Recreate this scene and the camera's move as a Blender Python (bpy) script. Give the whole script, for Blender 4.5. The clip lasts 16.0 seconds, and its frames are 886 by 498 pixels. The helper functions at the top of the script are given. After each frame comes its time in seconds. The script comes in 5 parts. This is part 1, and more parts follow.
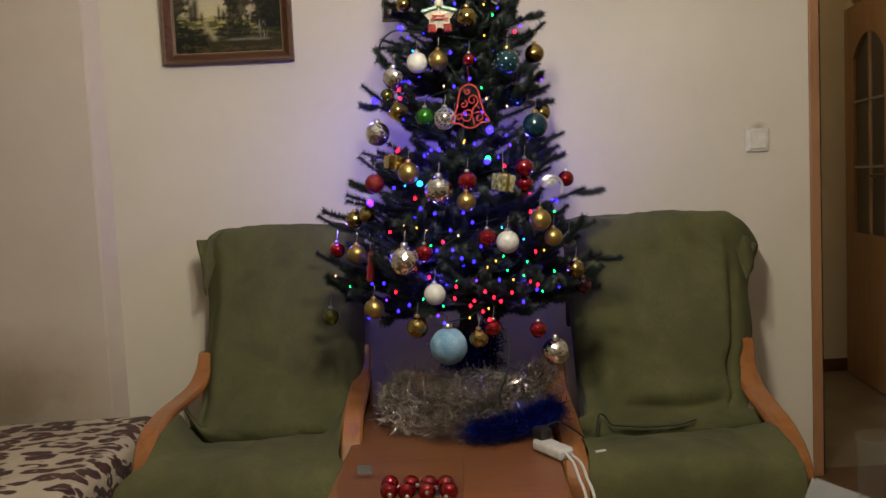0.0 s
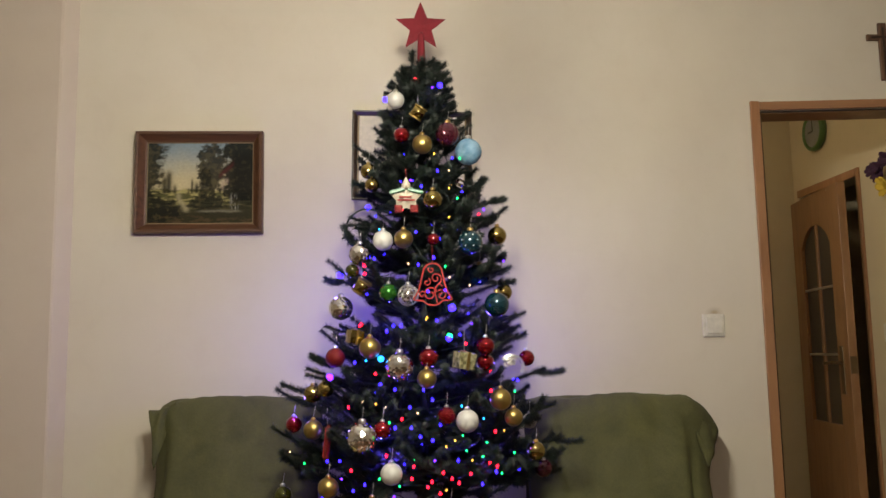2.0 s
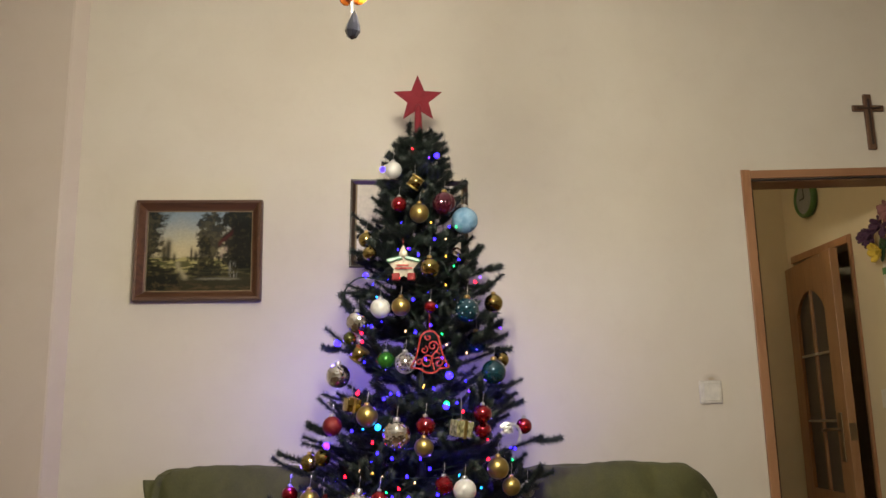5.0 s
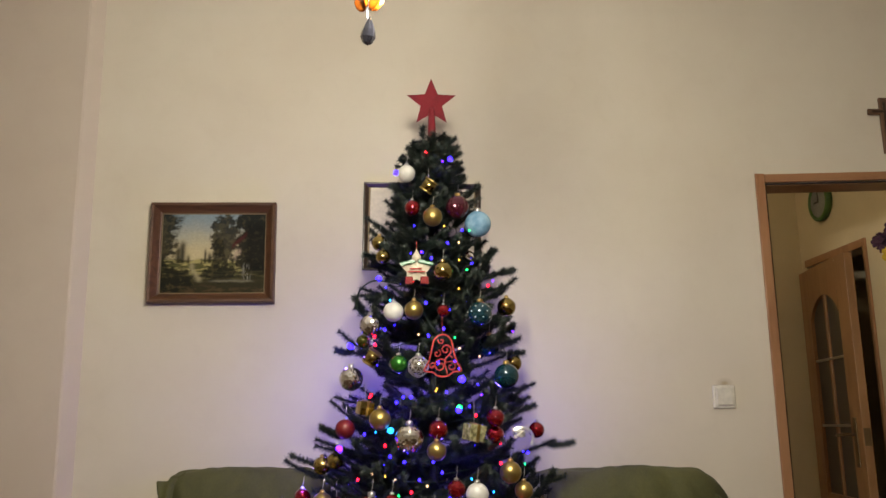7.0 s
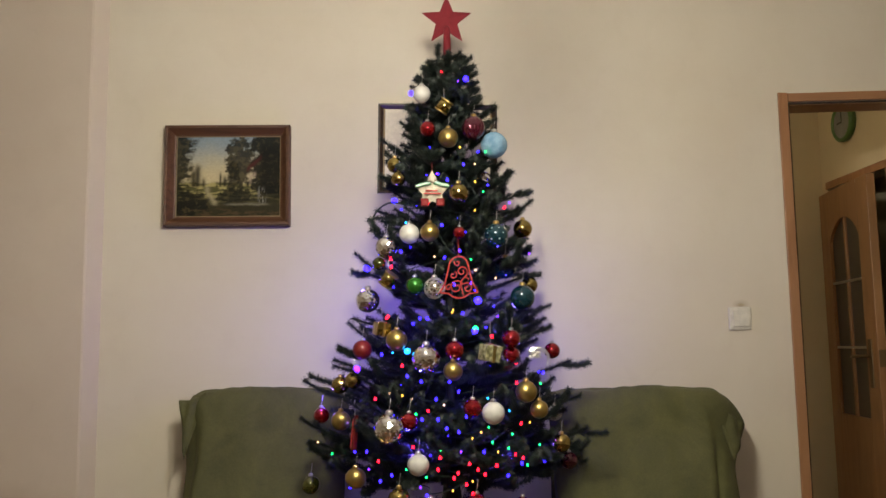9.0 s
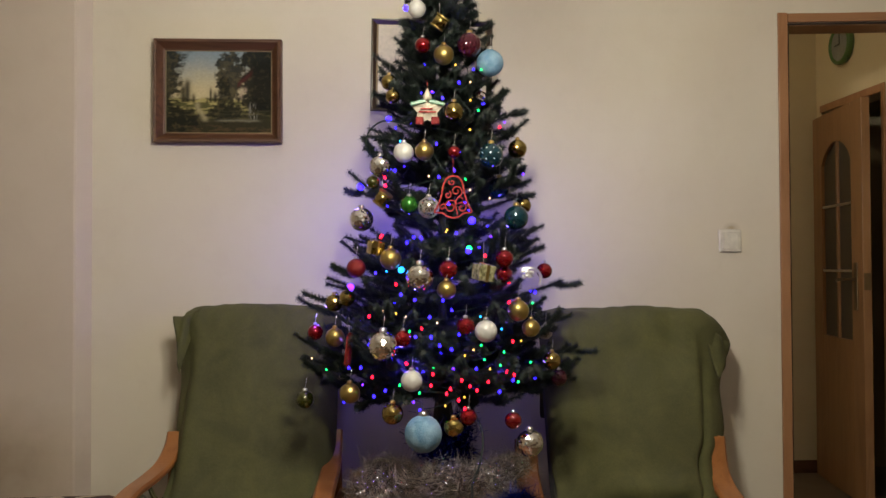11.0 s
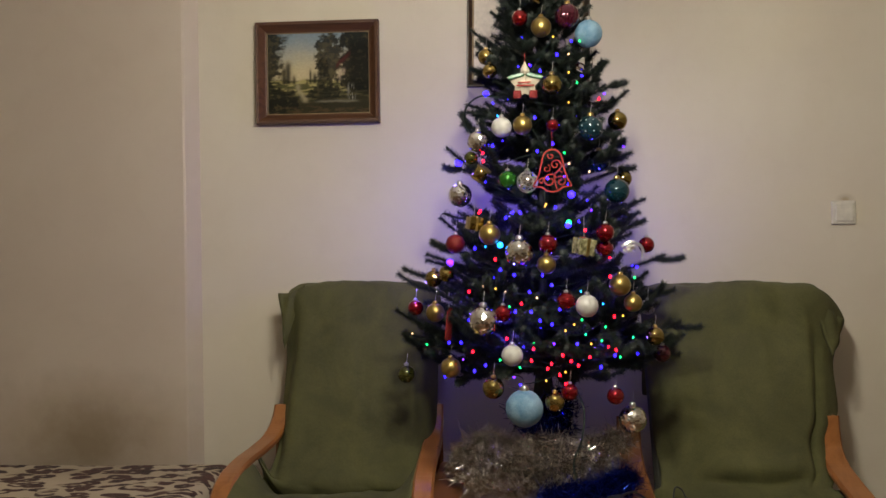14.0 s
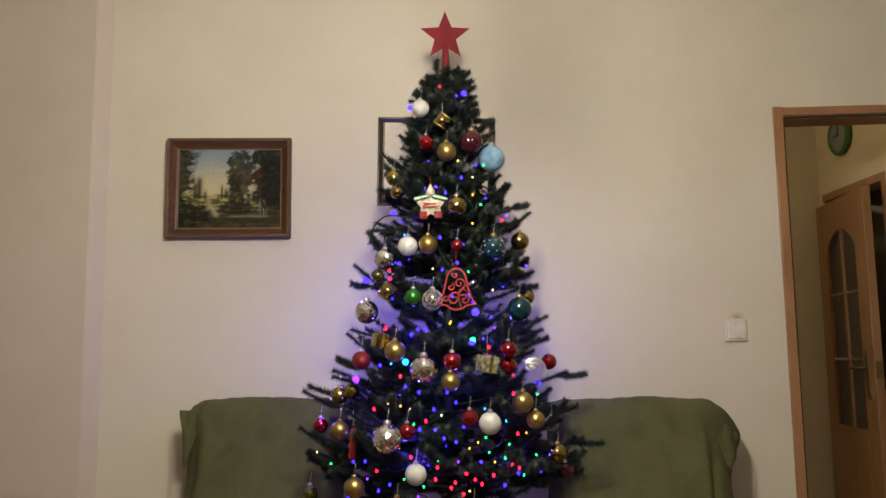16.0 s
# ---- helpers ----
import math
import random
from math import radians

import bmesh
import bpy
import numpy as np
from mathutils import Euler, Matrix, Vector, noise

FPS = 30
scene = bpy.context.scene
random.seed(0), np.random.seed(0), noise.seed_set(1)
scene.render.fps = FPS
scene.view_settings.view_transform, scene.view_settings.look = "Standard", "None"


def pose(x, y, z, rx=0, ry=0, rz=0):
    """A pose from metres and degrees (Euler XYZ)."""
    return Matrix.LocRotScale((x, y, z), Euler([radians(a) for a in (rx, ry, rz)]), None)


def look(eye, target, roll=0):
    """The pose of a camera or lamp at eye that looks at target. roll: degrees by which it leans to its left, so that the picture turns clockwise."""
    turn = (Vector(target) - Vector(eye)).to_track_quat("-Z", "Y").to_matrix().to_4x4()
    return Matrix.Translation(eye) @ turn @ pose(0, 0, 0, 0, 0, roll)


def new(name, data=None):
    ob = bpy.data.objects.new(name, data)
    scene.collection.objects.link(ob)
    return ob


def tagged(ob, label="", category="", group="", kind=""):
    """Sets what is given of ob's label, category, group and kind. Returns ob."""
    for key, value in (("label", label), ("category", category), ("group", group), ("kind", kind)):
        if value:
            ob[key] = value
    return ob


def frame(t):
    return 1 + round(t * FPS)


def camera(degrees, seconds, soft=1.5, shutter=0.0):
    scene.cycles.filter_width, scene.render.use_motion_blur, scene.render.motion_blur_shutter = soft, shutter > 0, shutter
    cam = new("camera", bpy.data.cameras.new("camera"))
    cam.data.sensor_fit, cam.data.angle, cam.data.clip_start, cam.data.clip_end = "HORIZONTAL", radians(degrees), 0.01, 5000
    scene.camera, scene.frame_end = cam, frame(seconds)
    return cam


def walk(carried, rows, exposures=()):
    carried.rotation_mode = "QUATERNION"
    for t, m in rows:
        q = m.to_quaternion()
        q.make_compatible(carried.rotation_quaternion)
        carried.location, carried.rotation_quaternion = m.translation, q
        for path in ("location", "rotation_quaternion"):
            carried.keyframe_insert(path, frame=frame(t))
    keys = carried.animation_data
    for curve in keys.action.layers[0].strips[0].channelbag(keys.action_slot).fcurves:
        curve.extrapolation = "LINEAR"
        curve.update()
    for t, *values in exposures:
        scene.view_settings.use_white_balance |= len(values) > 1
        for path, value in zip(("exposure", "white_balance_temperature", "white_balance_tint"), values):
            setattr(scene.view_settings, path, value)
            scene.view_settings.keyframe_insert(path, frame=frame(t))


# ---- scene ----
cam = camera(55.1, 16.0)
PATH = [
    (0, (-0.033, -3.029, 1.139), (-0.001, -1.035, 0.983), -2.7),
    (0.5, (-0.035, -3.03, 1.141), (0.014, -1.033, 1.054), -2.5),
    (1, (-0.03, -3.033, 1.145), (0.034, -1.034, 1.189), -2.1),
    (1.5, (-0.031, -3.038, 1.141), (0.078, -1.05, 1.327), -1.0),
    (2, (-0.028, -3.04, 1.145), (0.101, -1.06, 1.394), -1.0),
    (2.5, (-0.029, -3.047, 1.145), (0.119, -1.081, 1.481), -0.6),
    (3, (-0.032, -3.052, 1.145), (0.136, -1.094, 1.518), -0.3),
    (5.3, (-0.03, -3.07, 1.15), (0.106, -1.118, 1.563), -1.2),
    (5.5, (-0.034, -3.072, 1.155), (0.099, -1.126, 1.595), -0.8),
    (6, (-0.038, -3.07, 1.155), (0.079, -1.124, 1.6), 0.2),
    (6.5, (-0.039, -3.069, 1.153), (0.065, -1.118, 1.576), -0.0),
    (7, (-0.035, -3.07, 1.155), (0.076, -1.114, 1.558), -0.8),
    (7.5, (-0.042, -3.063, 1.151), (0.054, -1.105, 1.549), -0.1),
    (8, (-0.038, -3.064, 1.149), (0.039, -1.1, 1.518), 0.2),
    (8.5, (-0.035, -3.06, 1.149), (0.04, -1.083, 1.44), -0.5),
    (9, (-0.035, -3.056, 1.149), (0.038, -1.07, 1.378), -0.8),
    (11.3, (-0.051, -3.055, 1.146), (0.049, -1.058, 1.158), -0.2),
    (11.5, (-0.047, -3.045, 1.136), (0.046, -1.047, 1.125), -0.3),
    (12, (-0.046, -3.042, 1.13), (0.038, -1.045, 1.059), -0.6),
    (12.5, (-0.047, -3.044, 1.133), (0.001, -1.046, 1.065), -0.9),
    (13, (-0.052, -3.049, 1.136), (-0.128, -1.052, 1.076), -1.6),
    (13.5, (-0.056, -3.053, 1.134), (-0.199, -1.059, 1.077), -1.5),
    (14, (-0.061, -3.054, 1.135), (-0.186, -1.058, 1.131), -0.8),
    (14.5, (-0.054, -3.053, 1.138), (-0.125, -1.056, 1.217), -0.1),
    (15, (-0.05, -3.063, 1.137), (-0.086, -1.071, 1.314), 0.8),
    (15.5, (-0.043, -3.067, 1.141), (-0.026, -1.078, 1.35), 0.2),
    (16, (-0.028, -3.089, 1.149), (0.043, -1.107, 1.403), -0.7),
]
EXPOSURES = [(0.0, 0.57), (1.0, 0.64), (2.0, 0.78), (9.0, 0.78), (11.5, 0.64), (13.5, 0.52), (15.0, 0.68), (16.0, 0.74)]
walk(cam, [(t, look(eye, target, roll)) for t, eye, target, roll in PATH], EXPOSURES)

# ---- world and light: an evening room, lit by its chandelier and by the string lights on the tree ----
world = bpy.data.worlds.new("world")
scene.world = world
world.use_nodes = True
world.node_tree.nodes["Background"].inputs[0].default_value = (0.010, 0.012, 0.020, 1)
world.node_tree.nodes["Background"].inputs[1].default_value = 0.3

SHADE_GLOW = 246.0
LED_GLOW = 2.8
GLOW_POINTS = [(-0.19, -0.36, 1.24, 1.05), (-0.26, -0.34, 1.10, 0.8), (0.32, -0.36, 1.20, 1.1), (0.42, -0.30, 1.10, 0.7), (0.05, -0.26, 1.24, 0.5), (0.06, -0.20, 1.34, 0.5), (-0.14, -0.28, 1.44, 0.7),
               (-0.20, -0.58, 1.36, 0.5), (-0.30, -0.58, 1.02, 0.6), (-0.02, -0.68, 1.22, 1.1), (0.14, -0.72, 1.00, 1.2), (-0.06, -0.74, 0.90, 1.1), (0.24, -0.70, 0.87, 1.0), (0.24, -0.62, 1.25, 0.8)]
for gx, gy, gz, gs in GLOW_POINTS:
    lamp_data = bpy.data.lights.new("string_light_glow", "POINT")
    lamp_data.energy, lamp_data.color, lamp_data.shadow_soft_size = 0.62 * gs, (0.10, 0.06, 1.0), 0.012
    new("string_light_glow", lamp_data).location = (gx, gy, gz)


# ---- materials ----
def nodes_of(name):
    m = bpy.data.materials.new(name)
    m.use_nodes = True
    nt = m.node_tree
    return m, nt, nt.nodes["Principled BSDF"]


def add(nt, kind, **values):
    n = nt.nodes.new(kind)
    for key, value in values.items():
        n.inputs[key].default_value = value
    return n


def coords(nt, scale=(1, 1, 1), space="Object"):
    tc, mp = nt.nodes.new("ShaderNodeTexCoord"), nt.nodes.new("ShaderNodeMapping")
    mp.inputs["Scale"].default_value = scale
    nt.links.new(tc.outputs[space], mp.inputs["Vector"])
    return mp.outputs["Vector"]


def noise_of(nt, vec, scale, detail=4.0, rough=0.55, warp=0.0):
    n = add(nt, "ShaderNodeTexNoise", Scale=scale, Detail=detail, Roughness=rough, Distortion=warp)
    nt.links.new(vec, n.inputs["Vector"])
    return n.outputs["Fac"]


def ramp(nt, fac, stops):
    r = nt.nodes.new("ShaderNodeValToRGB")
    while len(r.color_ramp.elements) < len(stops):
        r.color_ramp.elements.new(0.5)
    for e, (pos, col) in zip(r.color_ramp.elements, stops):
        e.position, e.color = pos, (*col, 1)
    nt.links.new(fac, r.inputs["Fac"])
    return r.outputs["Color"]


def mix(nt, fac, a, b, mode="MIX"):
    m = nt.nodes.new("ShaderNodeMix")
    m.data_type, m.blend_type = "RGBA", mode
    for sock, value in ((m.inputs[0], fac), (m.inputs[6], a), (m.inputs[7], b)):
        if hasattr(value, "links") or hasattr(value, "is_linked"):
            nt.links.new(value, sock)
        elif isinstance(value, tuple):
            sock.default_value = (*value, 1)
        else:
            sock.default_value = value
    return m.outputs[2]


def bump(nt, bsdf, height, strength=0.3, distance=0.01):
    b = add(nt, "ShaderNodeBump", Strength=strength, Distance=distance)
    nt.links.new(height, b.inputs["Height"])
    nt.links.new(b.outputs["Normal"], bsdf.inputs["Normal"])


def mottled(name, dark, light, scale=3.0, fine=60.0, rough=0.8, relief=0.15, metal=0.0, stretch=(1, 1, 1), distance=0.004):
    """A surface with broad mottling, fine grain and a slight relief."""
    m, nt, b = nodes_of(name)
    vec = coords(nt, stretch)
    broad = ramp(nt, noise_of(nt, vec, scale, 5), [(0.3, dark), (0.7, light)])
    grain = ramp(nt, noise_of(nt, vec, fine, 3), [(0.25, (0.86, 0.86, 0.86)), (0.75, (1.06, 1.06, 1.06))])
    nt.links.new(mix(nt, 1.0, broad, grain, "MULTIPLY"), b.inputs["Base Color"])
    b.inputs["Roughness"].default_value, b.inputs["Metallic"].default_value = rough, metal
    if relief:
        bump(nt, b, noise_of(nt, vec, fine, 4), relief, distance)
    return m


def wood(name, dark, light, along="x", scale=9.0, rough=0.42):
    m, nt, b = nodes_of(name)
    stretch = {"x": (0.12, 1, 1), "y": (1, 0.12, 1), "z": (1, 1, 0.12)}[along]
    vec = coords(nt, stretch)
    grain = noise_of(nt, vec, scale * 3.2, 7, 0.6, 0.6)
    broad = noise_of(nt, vec, scale * 0.6, 3)
    col = ramp(nt, grain, [(0.25, dark), (0.55, light), (0.8, tuple(c * 0.85 for c in light))])
    tone = ramp(nt, broad, [(0.3, (0.82, 0.80, 0.78)), (0.7, (1.08, 1.05, 1.02))])
    nt.links.new(mix(nt, 1.0, col, tone, "MULTIPLY"), b.inputs["Base Color"])
    b.inputs["Roughness"].default_value = rough
    bump(nt, b, grain, 0.12, 0.002)
    return m


def plain(name, col, rough=0.5, metal=0.0, coat=0.0, grain=0.0):
    m, nt, b = nodes_of(name)
    vec = coords(nt)
    n = noise_of(nt, vec, 45.0, 3)
    nt.links.new(ramp(nt, n, [(0.3, tuple(c * 0.88 for c in col)), (0.7, tuple(min(1, c * 1.08) for c in col))]), b.inputs["Base Color"])
    b.inputs["Roughness"].default_value, b.inputs["Metallic"].default_value, b.inputs["Coat Weight"].default_value = rough, metal, coat
    if grain:
        bump(nt, b, noise_of(nt, vec, 420.0, 2), grain, 0.002)
    return m


def glowing(name, col, strength):
    m, nt, b = nodes_of(name)
    b.inputs["Base Color"].default_value = (*col, 1)
    b.inputs["Emission Color"].default_value = (*col, 1)
    b.inputs["Emission Strength"].default_value = strength
    b.inputs["Roughness"].default_value = 0.3
    return m


def clear(name, tint=(1, 1, 1), gloss=0.12, rough=0.05):
    """Thin clear plastic or glass: mostly see-through with a sheen."""
    m, nt, b = nodes_of(name)
    out = nt.nodes["Material Output"]
    tr, gl, mx = nt.nodes.new("ShaderNodeBsdfTransparent"), nt.nodes.new("ShaderNodeBsdfGlossy"), nt.nodes.new("ShaderNodeMixShader")
    tr.inputs["Color"].default_value = (*tint, 1)
    gl.inputs["Roughness"].default_value = rough
    fr = add(nt, "ShaderNodeLayerWeight", Blend=0.12)
    sc = nt.nodes.new("ShaderNodeMath")
    sc.operation = "MULTIPLY"
    sc.inputs[1].default_value = gloss
    nt.links.new(fr.outputs["Facing"], sc.inputs[0])
    nt.links.new(sc.outputs[0], mx.inputs[0])
    nt.links.new(tr.outputs[0], mx.inputs[1])
    nt.links.new(gl.outputs[0], mx.inputs[2])
    nt.links.new(mx.outputs[0], out.inputs["Surface"])
    nt.nodes.remove(b)
    return m


def wall_paint(name, dark, light, smudges_and_shade=()):
    """Roller-painted plaster: faint clouding, fine stipple, soft scuffs, smudge marks and painted-in shade (place,
    size, strength).
    """
    m, nt, b = nodes_of(name)
    vec = coords(nt)
    cloud = ramp(nt, noise_of(nt, vec, 1.6, 6, 0.6), [(0.3, dark), (0.7, light)])
    scuff = ramp(nt, noise_of(nt, vec, 7.0, 5, 0.7, 0.8), [(0.24, (0.97, 0.965, 0.96)), (0.48, (1, 1, 1))])
    paint = mix(nt, 1.0, cloud, scuff, "MULTIPLY")
    for place, size, strength in smudges_and_shade:
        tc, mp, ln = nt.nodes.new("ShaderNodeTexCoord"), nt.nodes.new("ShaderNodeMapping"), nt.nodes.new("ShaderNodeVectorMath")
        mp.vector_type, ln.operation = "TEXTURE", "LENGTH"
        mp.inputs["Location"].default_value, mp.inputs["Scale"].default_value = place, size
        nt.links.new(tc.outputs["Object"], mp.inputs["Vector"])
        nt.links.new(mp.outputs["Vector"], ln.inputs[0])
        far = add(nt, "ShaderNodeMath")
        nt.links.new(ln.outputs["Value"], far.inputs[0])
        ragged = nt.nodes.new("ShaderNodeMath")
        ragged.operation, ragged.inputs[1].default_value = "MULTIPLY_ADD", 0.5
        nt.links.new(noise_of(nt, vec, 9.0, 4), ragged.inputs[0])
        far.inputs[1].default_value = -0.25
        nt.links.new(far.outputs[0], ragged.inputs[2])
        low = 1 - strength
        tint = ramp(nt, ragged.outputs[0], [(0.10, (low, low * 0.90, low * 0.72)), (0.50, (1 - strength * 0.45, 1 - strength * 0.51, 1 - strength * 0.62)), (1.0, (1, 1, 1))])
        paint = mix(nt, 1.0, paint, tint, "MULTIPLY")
    nt.links.new(paint, b.inputs["Base Color"])
    b.inputs["Roughness"].default_value = 0.62
    bump(nt, b, noise_of(nt, vec, 160.0, 3), 0.10, 0.003)
    return m


def velour(name, dark, light):
    m, nt, b = nodes_of(name)
    vec = coords(nt)
    nap = ramp(nt, noise_of(nt, vec, 6.0, 6, 0.62, 0.5), [(0.28, dark), (0.72, light)])
    pile = ramp(nt, noise_of(nt, vec, 320.0, 2), [(0.2, (0.72, 0.72, 0.72)), (0.8, (1.12, 1.12, 1.12))])
    nt.links.new(mix(nt, 1.0, nap, pile, "MULTIPLY"), b.inputs["Base Color"])
    b.inputs["Roughness"].default_value = 0.95
    b.inputs["Sheen Weight"].default_value = 0.10
    b.inputs["Sheen Roughness"].default_value = 0.4
    b.inputs["Sheen Tint"].default_value = (*light, 1)
    bump(nt, b, noise_of(nt, vec, 55.0, 6, 0.65), 0.35, 0.006)
    return m


def leopard(name):
    """Cream plush with dark brown broken rosettes."""
    m, nt, b = nodes_of(name)
    vec = coords(nt, (0.62, 1.0, 1.0))
    warp = add(nt, "ShaderNodeTexNoise", Scale=9.0, Detail=3.0)
    nt.links.new(vec, warp.inputs["Vector"])
    sh = nt.nodes.new("ShaderNodeVectorMath")
    sh.operation = "SCALE"
    sh.inputs["Scale"].default_value = 0.10
    nt.links.new(warp.outputs["Color"], sh.inputs[0])
    ad = nt.nodes.new("ShaderNodeVectorMath")
    ad.operation = "ADD"
    nt.links.new(vec, ad.inputs[0])
    nt.links.new(sh.outputs[0], ad.inputs[1])
    vo = add(nt, "ShaderNodeTexVoronoi", Scale=20.0, Randomness=0.95)
    nt.links.new(ad.outputs[0], vo.inputs["Vector"])
    ring = ramp(nt, vo.outputs["Distance"], [(0.08, (0.35, 0.35, 0.35)), (0.20, (1, 1, 1)), (0.50, (1, 1, 1)), (0.56, (0, 0, 0))])
    gaps = ramp(nt, noise_of(nt, vec, 19.0, 2, 0.5, 0.4), [(0.34, (0, 0, 0)), (0.40, (1, 1, 1))])
    spots = mix(nt, 1.0, ring, gaps, "MULTIPLY")
    base = ramp(nt, noise_of(nt, vec, 4.0, 4), [(0.3, (0.40, 0.325, 0.22)), (0.7, (0.53, 0.445, 0.32))])
    brown = ramp(nt, noise_of(nt, vec, 30.0, 4), [(0.3, (0.020, 0.007, 0.006)), (0.7, (0.085, 0.030, 0.020))])
    nt.links.new(mix(nt, spots, base, brown), b.inputs["Base Color"])
    b.inputs["Roughness"].default_value, b.inputs["Sheen Weight"].default_value = 0.95, 0.04
    bump(nt, b, noise_of(nt, vec, 240.0, 3), 0.4, 0.004)
    return m


WALL = wall_paint("cream_wall_paint", (0.60, 0.53, 0.43), (0.66, 0.60, 0.50), [((1.160, 0.0, 1.285), (0.035, 0.2, 0.022), 0.35)])
# broad brown patch above the bed: a smudge with soft shade painted in
WALL_DARKER = wall_paint("darker_beige_wall", (0.53, 0.445, 0.37), (0.58, 0.50, 0.42), [((-1.55, -0.055, 0.44), (0.50, 0.4, 0.30), 0.52)])
HALL_WALL = wall_paint("yellow_hall_paint", (0.60, 0.50, 0.33), (0.66, 0.56, 0.38))
CEILING = wall_paint("white_ceiling_paint", (0.74, 0.72, 0.68), (0.80, 0.78, 0.74))
FLOOR = wood("laminate_floor", (0.060, 0.032, 0.016), (0.125, 0.070, 0.036), "x", 4.0, 0.4)
TILE = mottled("hall_tile", (0.13, 0.095, 0.06), (0.20, 0.155, 0.105), 5, 70, 0.35, 0.05)
DOOR_WOOD = wood("beech_door_veneer", (0.20, 0.095, 0.040), (0.31, 0.165, 0.075), "z", 6.0, 0.38)
CASING = wood("beech_casing", (0.27, 0.125, 0.055), (0.38, 0.195, 0.095), "z", 6.0, 0.36)
CASING_HEAD = wood("beech_casing_head", (0.27, 0.125, 0.055), (0.38, 0.195, 0.095), "x", 6.0, 0.36)
ARM_WOOD = wood("orange_beech", (0.20, 0.074, 0.020), (0.33, 0.132, 0.039), "y", 7.0, 0.30)
TABLE_WOOD = wood("varnished_table_wood", (0.165, 0.060, 0.021), (0.210, 0.083, 0.031), "x", 6.0, 0.32)
GASKET = plain("dark_gasket", (0.025, 0.018, 0.014), 0.7)
GREEN = velour("olive_velour", (0.057, 0.056, 0.0190), (0.108, 0.106, 0.035))
CUSHION = mottled("grey_green_weave", (0.05, 0.05, 0.04), (0.10, 0.10, 0.08), 6, 180, 0.9, 0.3)
LEOPARD = leopard("leopard_plush")
FRAME_BROWN = wood("brown_frame_wood", (0.050, 0.020, 0.010), (0.115, 0.050, 0.024), "x", 10.0, 0.50)
FRAME_DARK = wood("dark_frame_wood", (0.018, 0.010, 0.007), (0.045, 0.024, 0.014), "x", 10.0, 0.35)
GILT = plain("gilt_slip", (0.22, 0.16, 0.085), 0.5, 0.3)
PAPER = mottled("cream_paper", (0.60, 0.54, 0.44), (0.66, 0.60, 0.50), 3, 90, 0.7, 0.03)
SWITCH = plain("white_switch_plastic", (0.66, 0.62, 0.54), 0.35)
CROSS_WOOD = wood("dark_cross_wood", (0.080, 0.040, 0.022), (0.140, 0.075, 0.042), "z", 10.0, 0.4)
BRASS = plain("brass", (0.55, 0.38, 0.14), 0.3, 1.0)
BRONZE = plain("dull_bronze", (0.16, 0.11, 0.06), 0.4, 0.8)
STEEL = plain("brushed_steel", (0.55, 0.54, 0.52), 0.3, 1.0)
BLACK = plain("black_plastic", (0.012, 0.012, 0.013), 0.4)
WIRE_GREEN = plain("dark_green_cable", (0.008, 0.018, 0.012), 0.5)
WHITE_PLASTIC = plain("white_plastic", (0.52, 0.50, 0.47), 0.35)
LINEN = mottled("grey_tablecloth", (0.085, 0.082, 0.076), (0.115, 0.11, 0.10), 8, 220, 0.85, 0.2)
GLASS = clear("clear_glass", (0.97, 0.98, 0.97), 0.3)
CLEAR_PLASTIC = clear("clear_plastic", (0.98, 0.98, 0.98), 0.25, 0.10)
DARK_GLASS = plain("patterned_door_glass", (0.040, 0.034, 0.028), 0.30, 0.0, 0.1)
NEEDLE = mottled("fir_needles", (0.003, 0.008, 0.0055), (0.010, 0.020, 0.013), 9, 120, 0.55, 0.0)
NEEDLE_GREY = mottled("worn_needles", (0.016, 0.022, 0.018), (0.034, 0.040, 0.034), 9, 120, 0.6, 0.0)
TRUNK = plain("dark_trunk", (0.012, 0.014, 0.010), 0.7)
STAR_RED = plain("red_glitter_felt", (0.17, 0.004, 0.012), 0.8, 0.0, 0.0, 0.6)
RED_GLASS = plain("red_bauble", (0.23, 0.004, 0.008), 0.12, 0.75, 0.6)
RED_GLITTER = plain("red_glitter", (0.17, 0.006, 0.006), 0.42, 0.35, 0.2, 1.0)
GOLD_SATIN = plain("satin_gold", (0.40, 0.29, 0.095), 0.34, 0.95)
GOLD_GLASS = plain("shiny_gold", (0.38, 0.29, 0.095), 0.13, 1.0)
PEARL = plain("white_pearl", (0.50, 0.48, 0.45), 0.32, 0.0, 0.4)
SILVER = plain("silver_mirror", (0.80, 0.77, 0.71), 0.12, 1.0)
SILVER_WIRE = plain("silver_wire", (0.62, 0.60, 0.57), 0.3, 0.8)
WINE = plain("wine_bauble", (0.075, 0.008, 0.020), 0.12, 0.5, 0.6)
TEAL = plain("dark_teal_bauble", (0.006, 0.036, 0.052), 0.14, 0.4, 0.6)
GREEN_SATIN = plain("green_bauble", (0.030, 0.150, 0.020), 0.25, 0.6)
OLIVE_GLASS = plain("olive_bauble", (0.075, 0.080, 0.012), 0.12, 0.7, 0.6)
ICE_BLUE = mottled("ice_blue_sugar", (0.075, 0.19, 0.31), (0.26, 0.40, 0.52), 24, 260, 0.85, 0.7)
CORAL = plain("coral_glitter", (0.37, 0.034, 0.028), 0.5, 0.1, 0.1, 1.0)
CREAM_PAPER = mottled("gold_cream_wrap", (0.045, 0.042, 0.014), (0.40, 0.37, 0.20), 75, 160, 0.25, 0.5)
GLAZE = plain("white_glaze", (0.52, 0.46, 0.36), 0.35)
GLAZE_GREEN = plain("green_glaze", (0.04, 0.15, 0.07), 0.35)
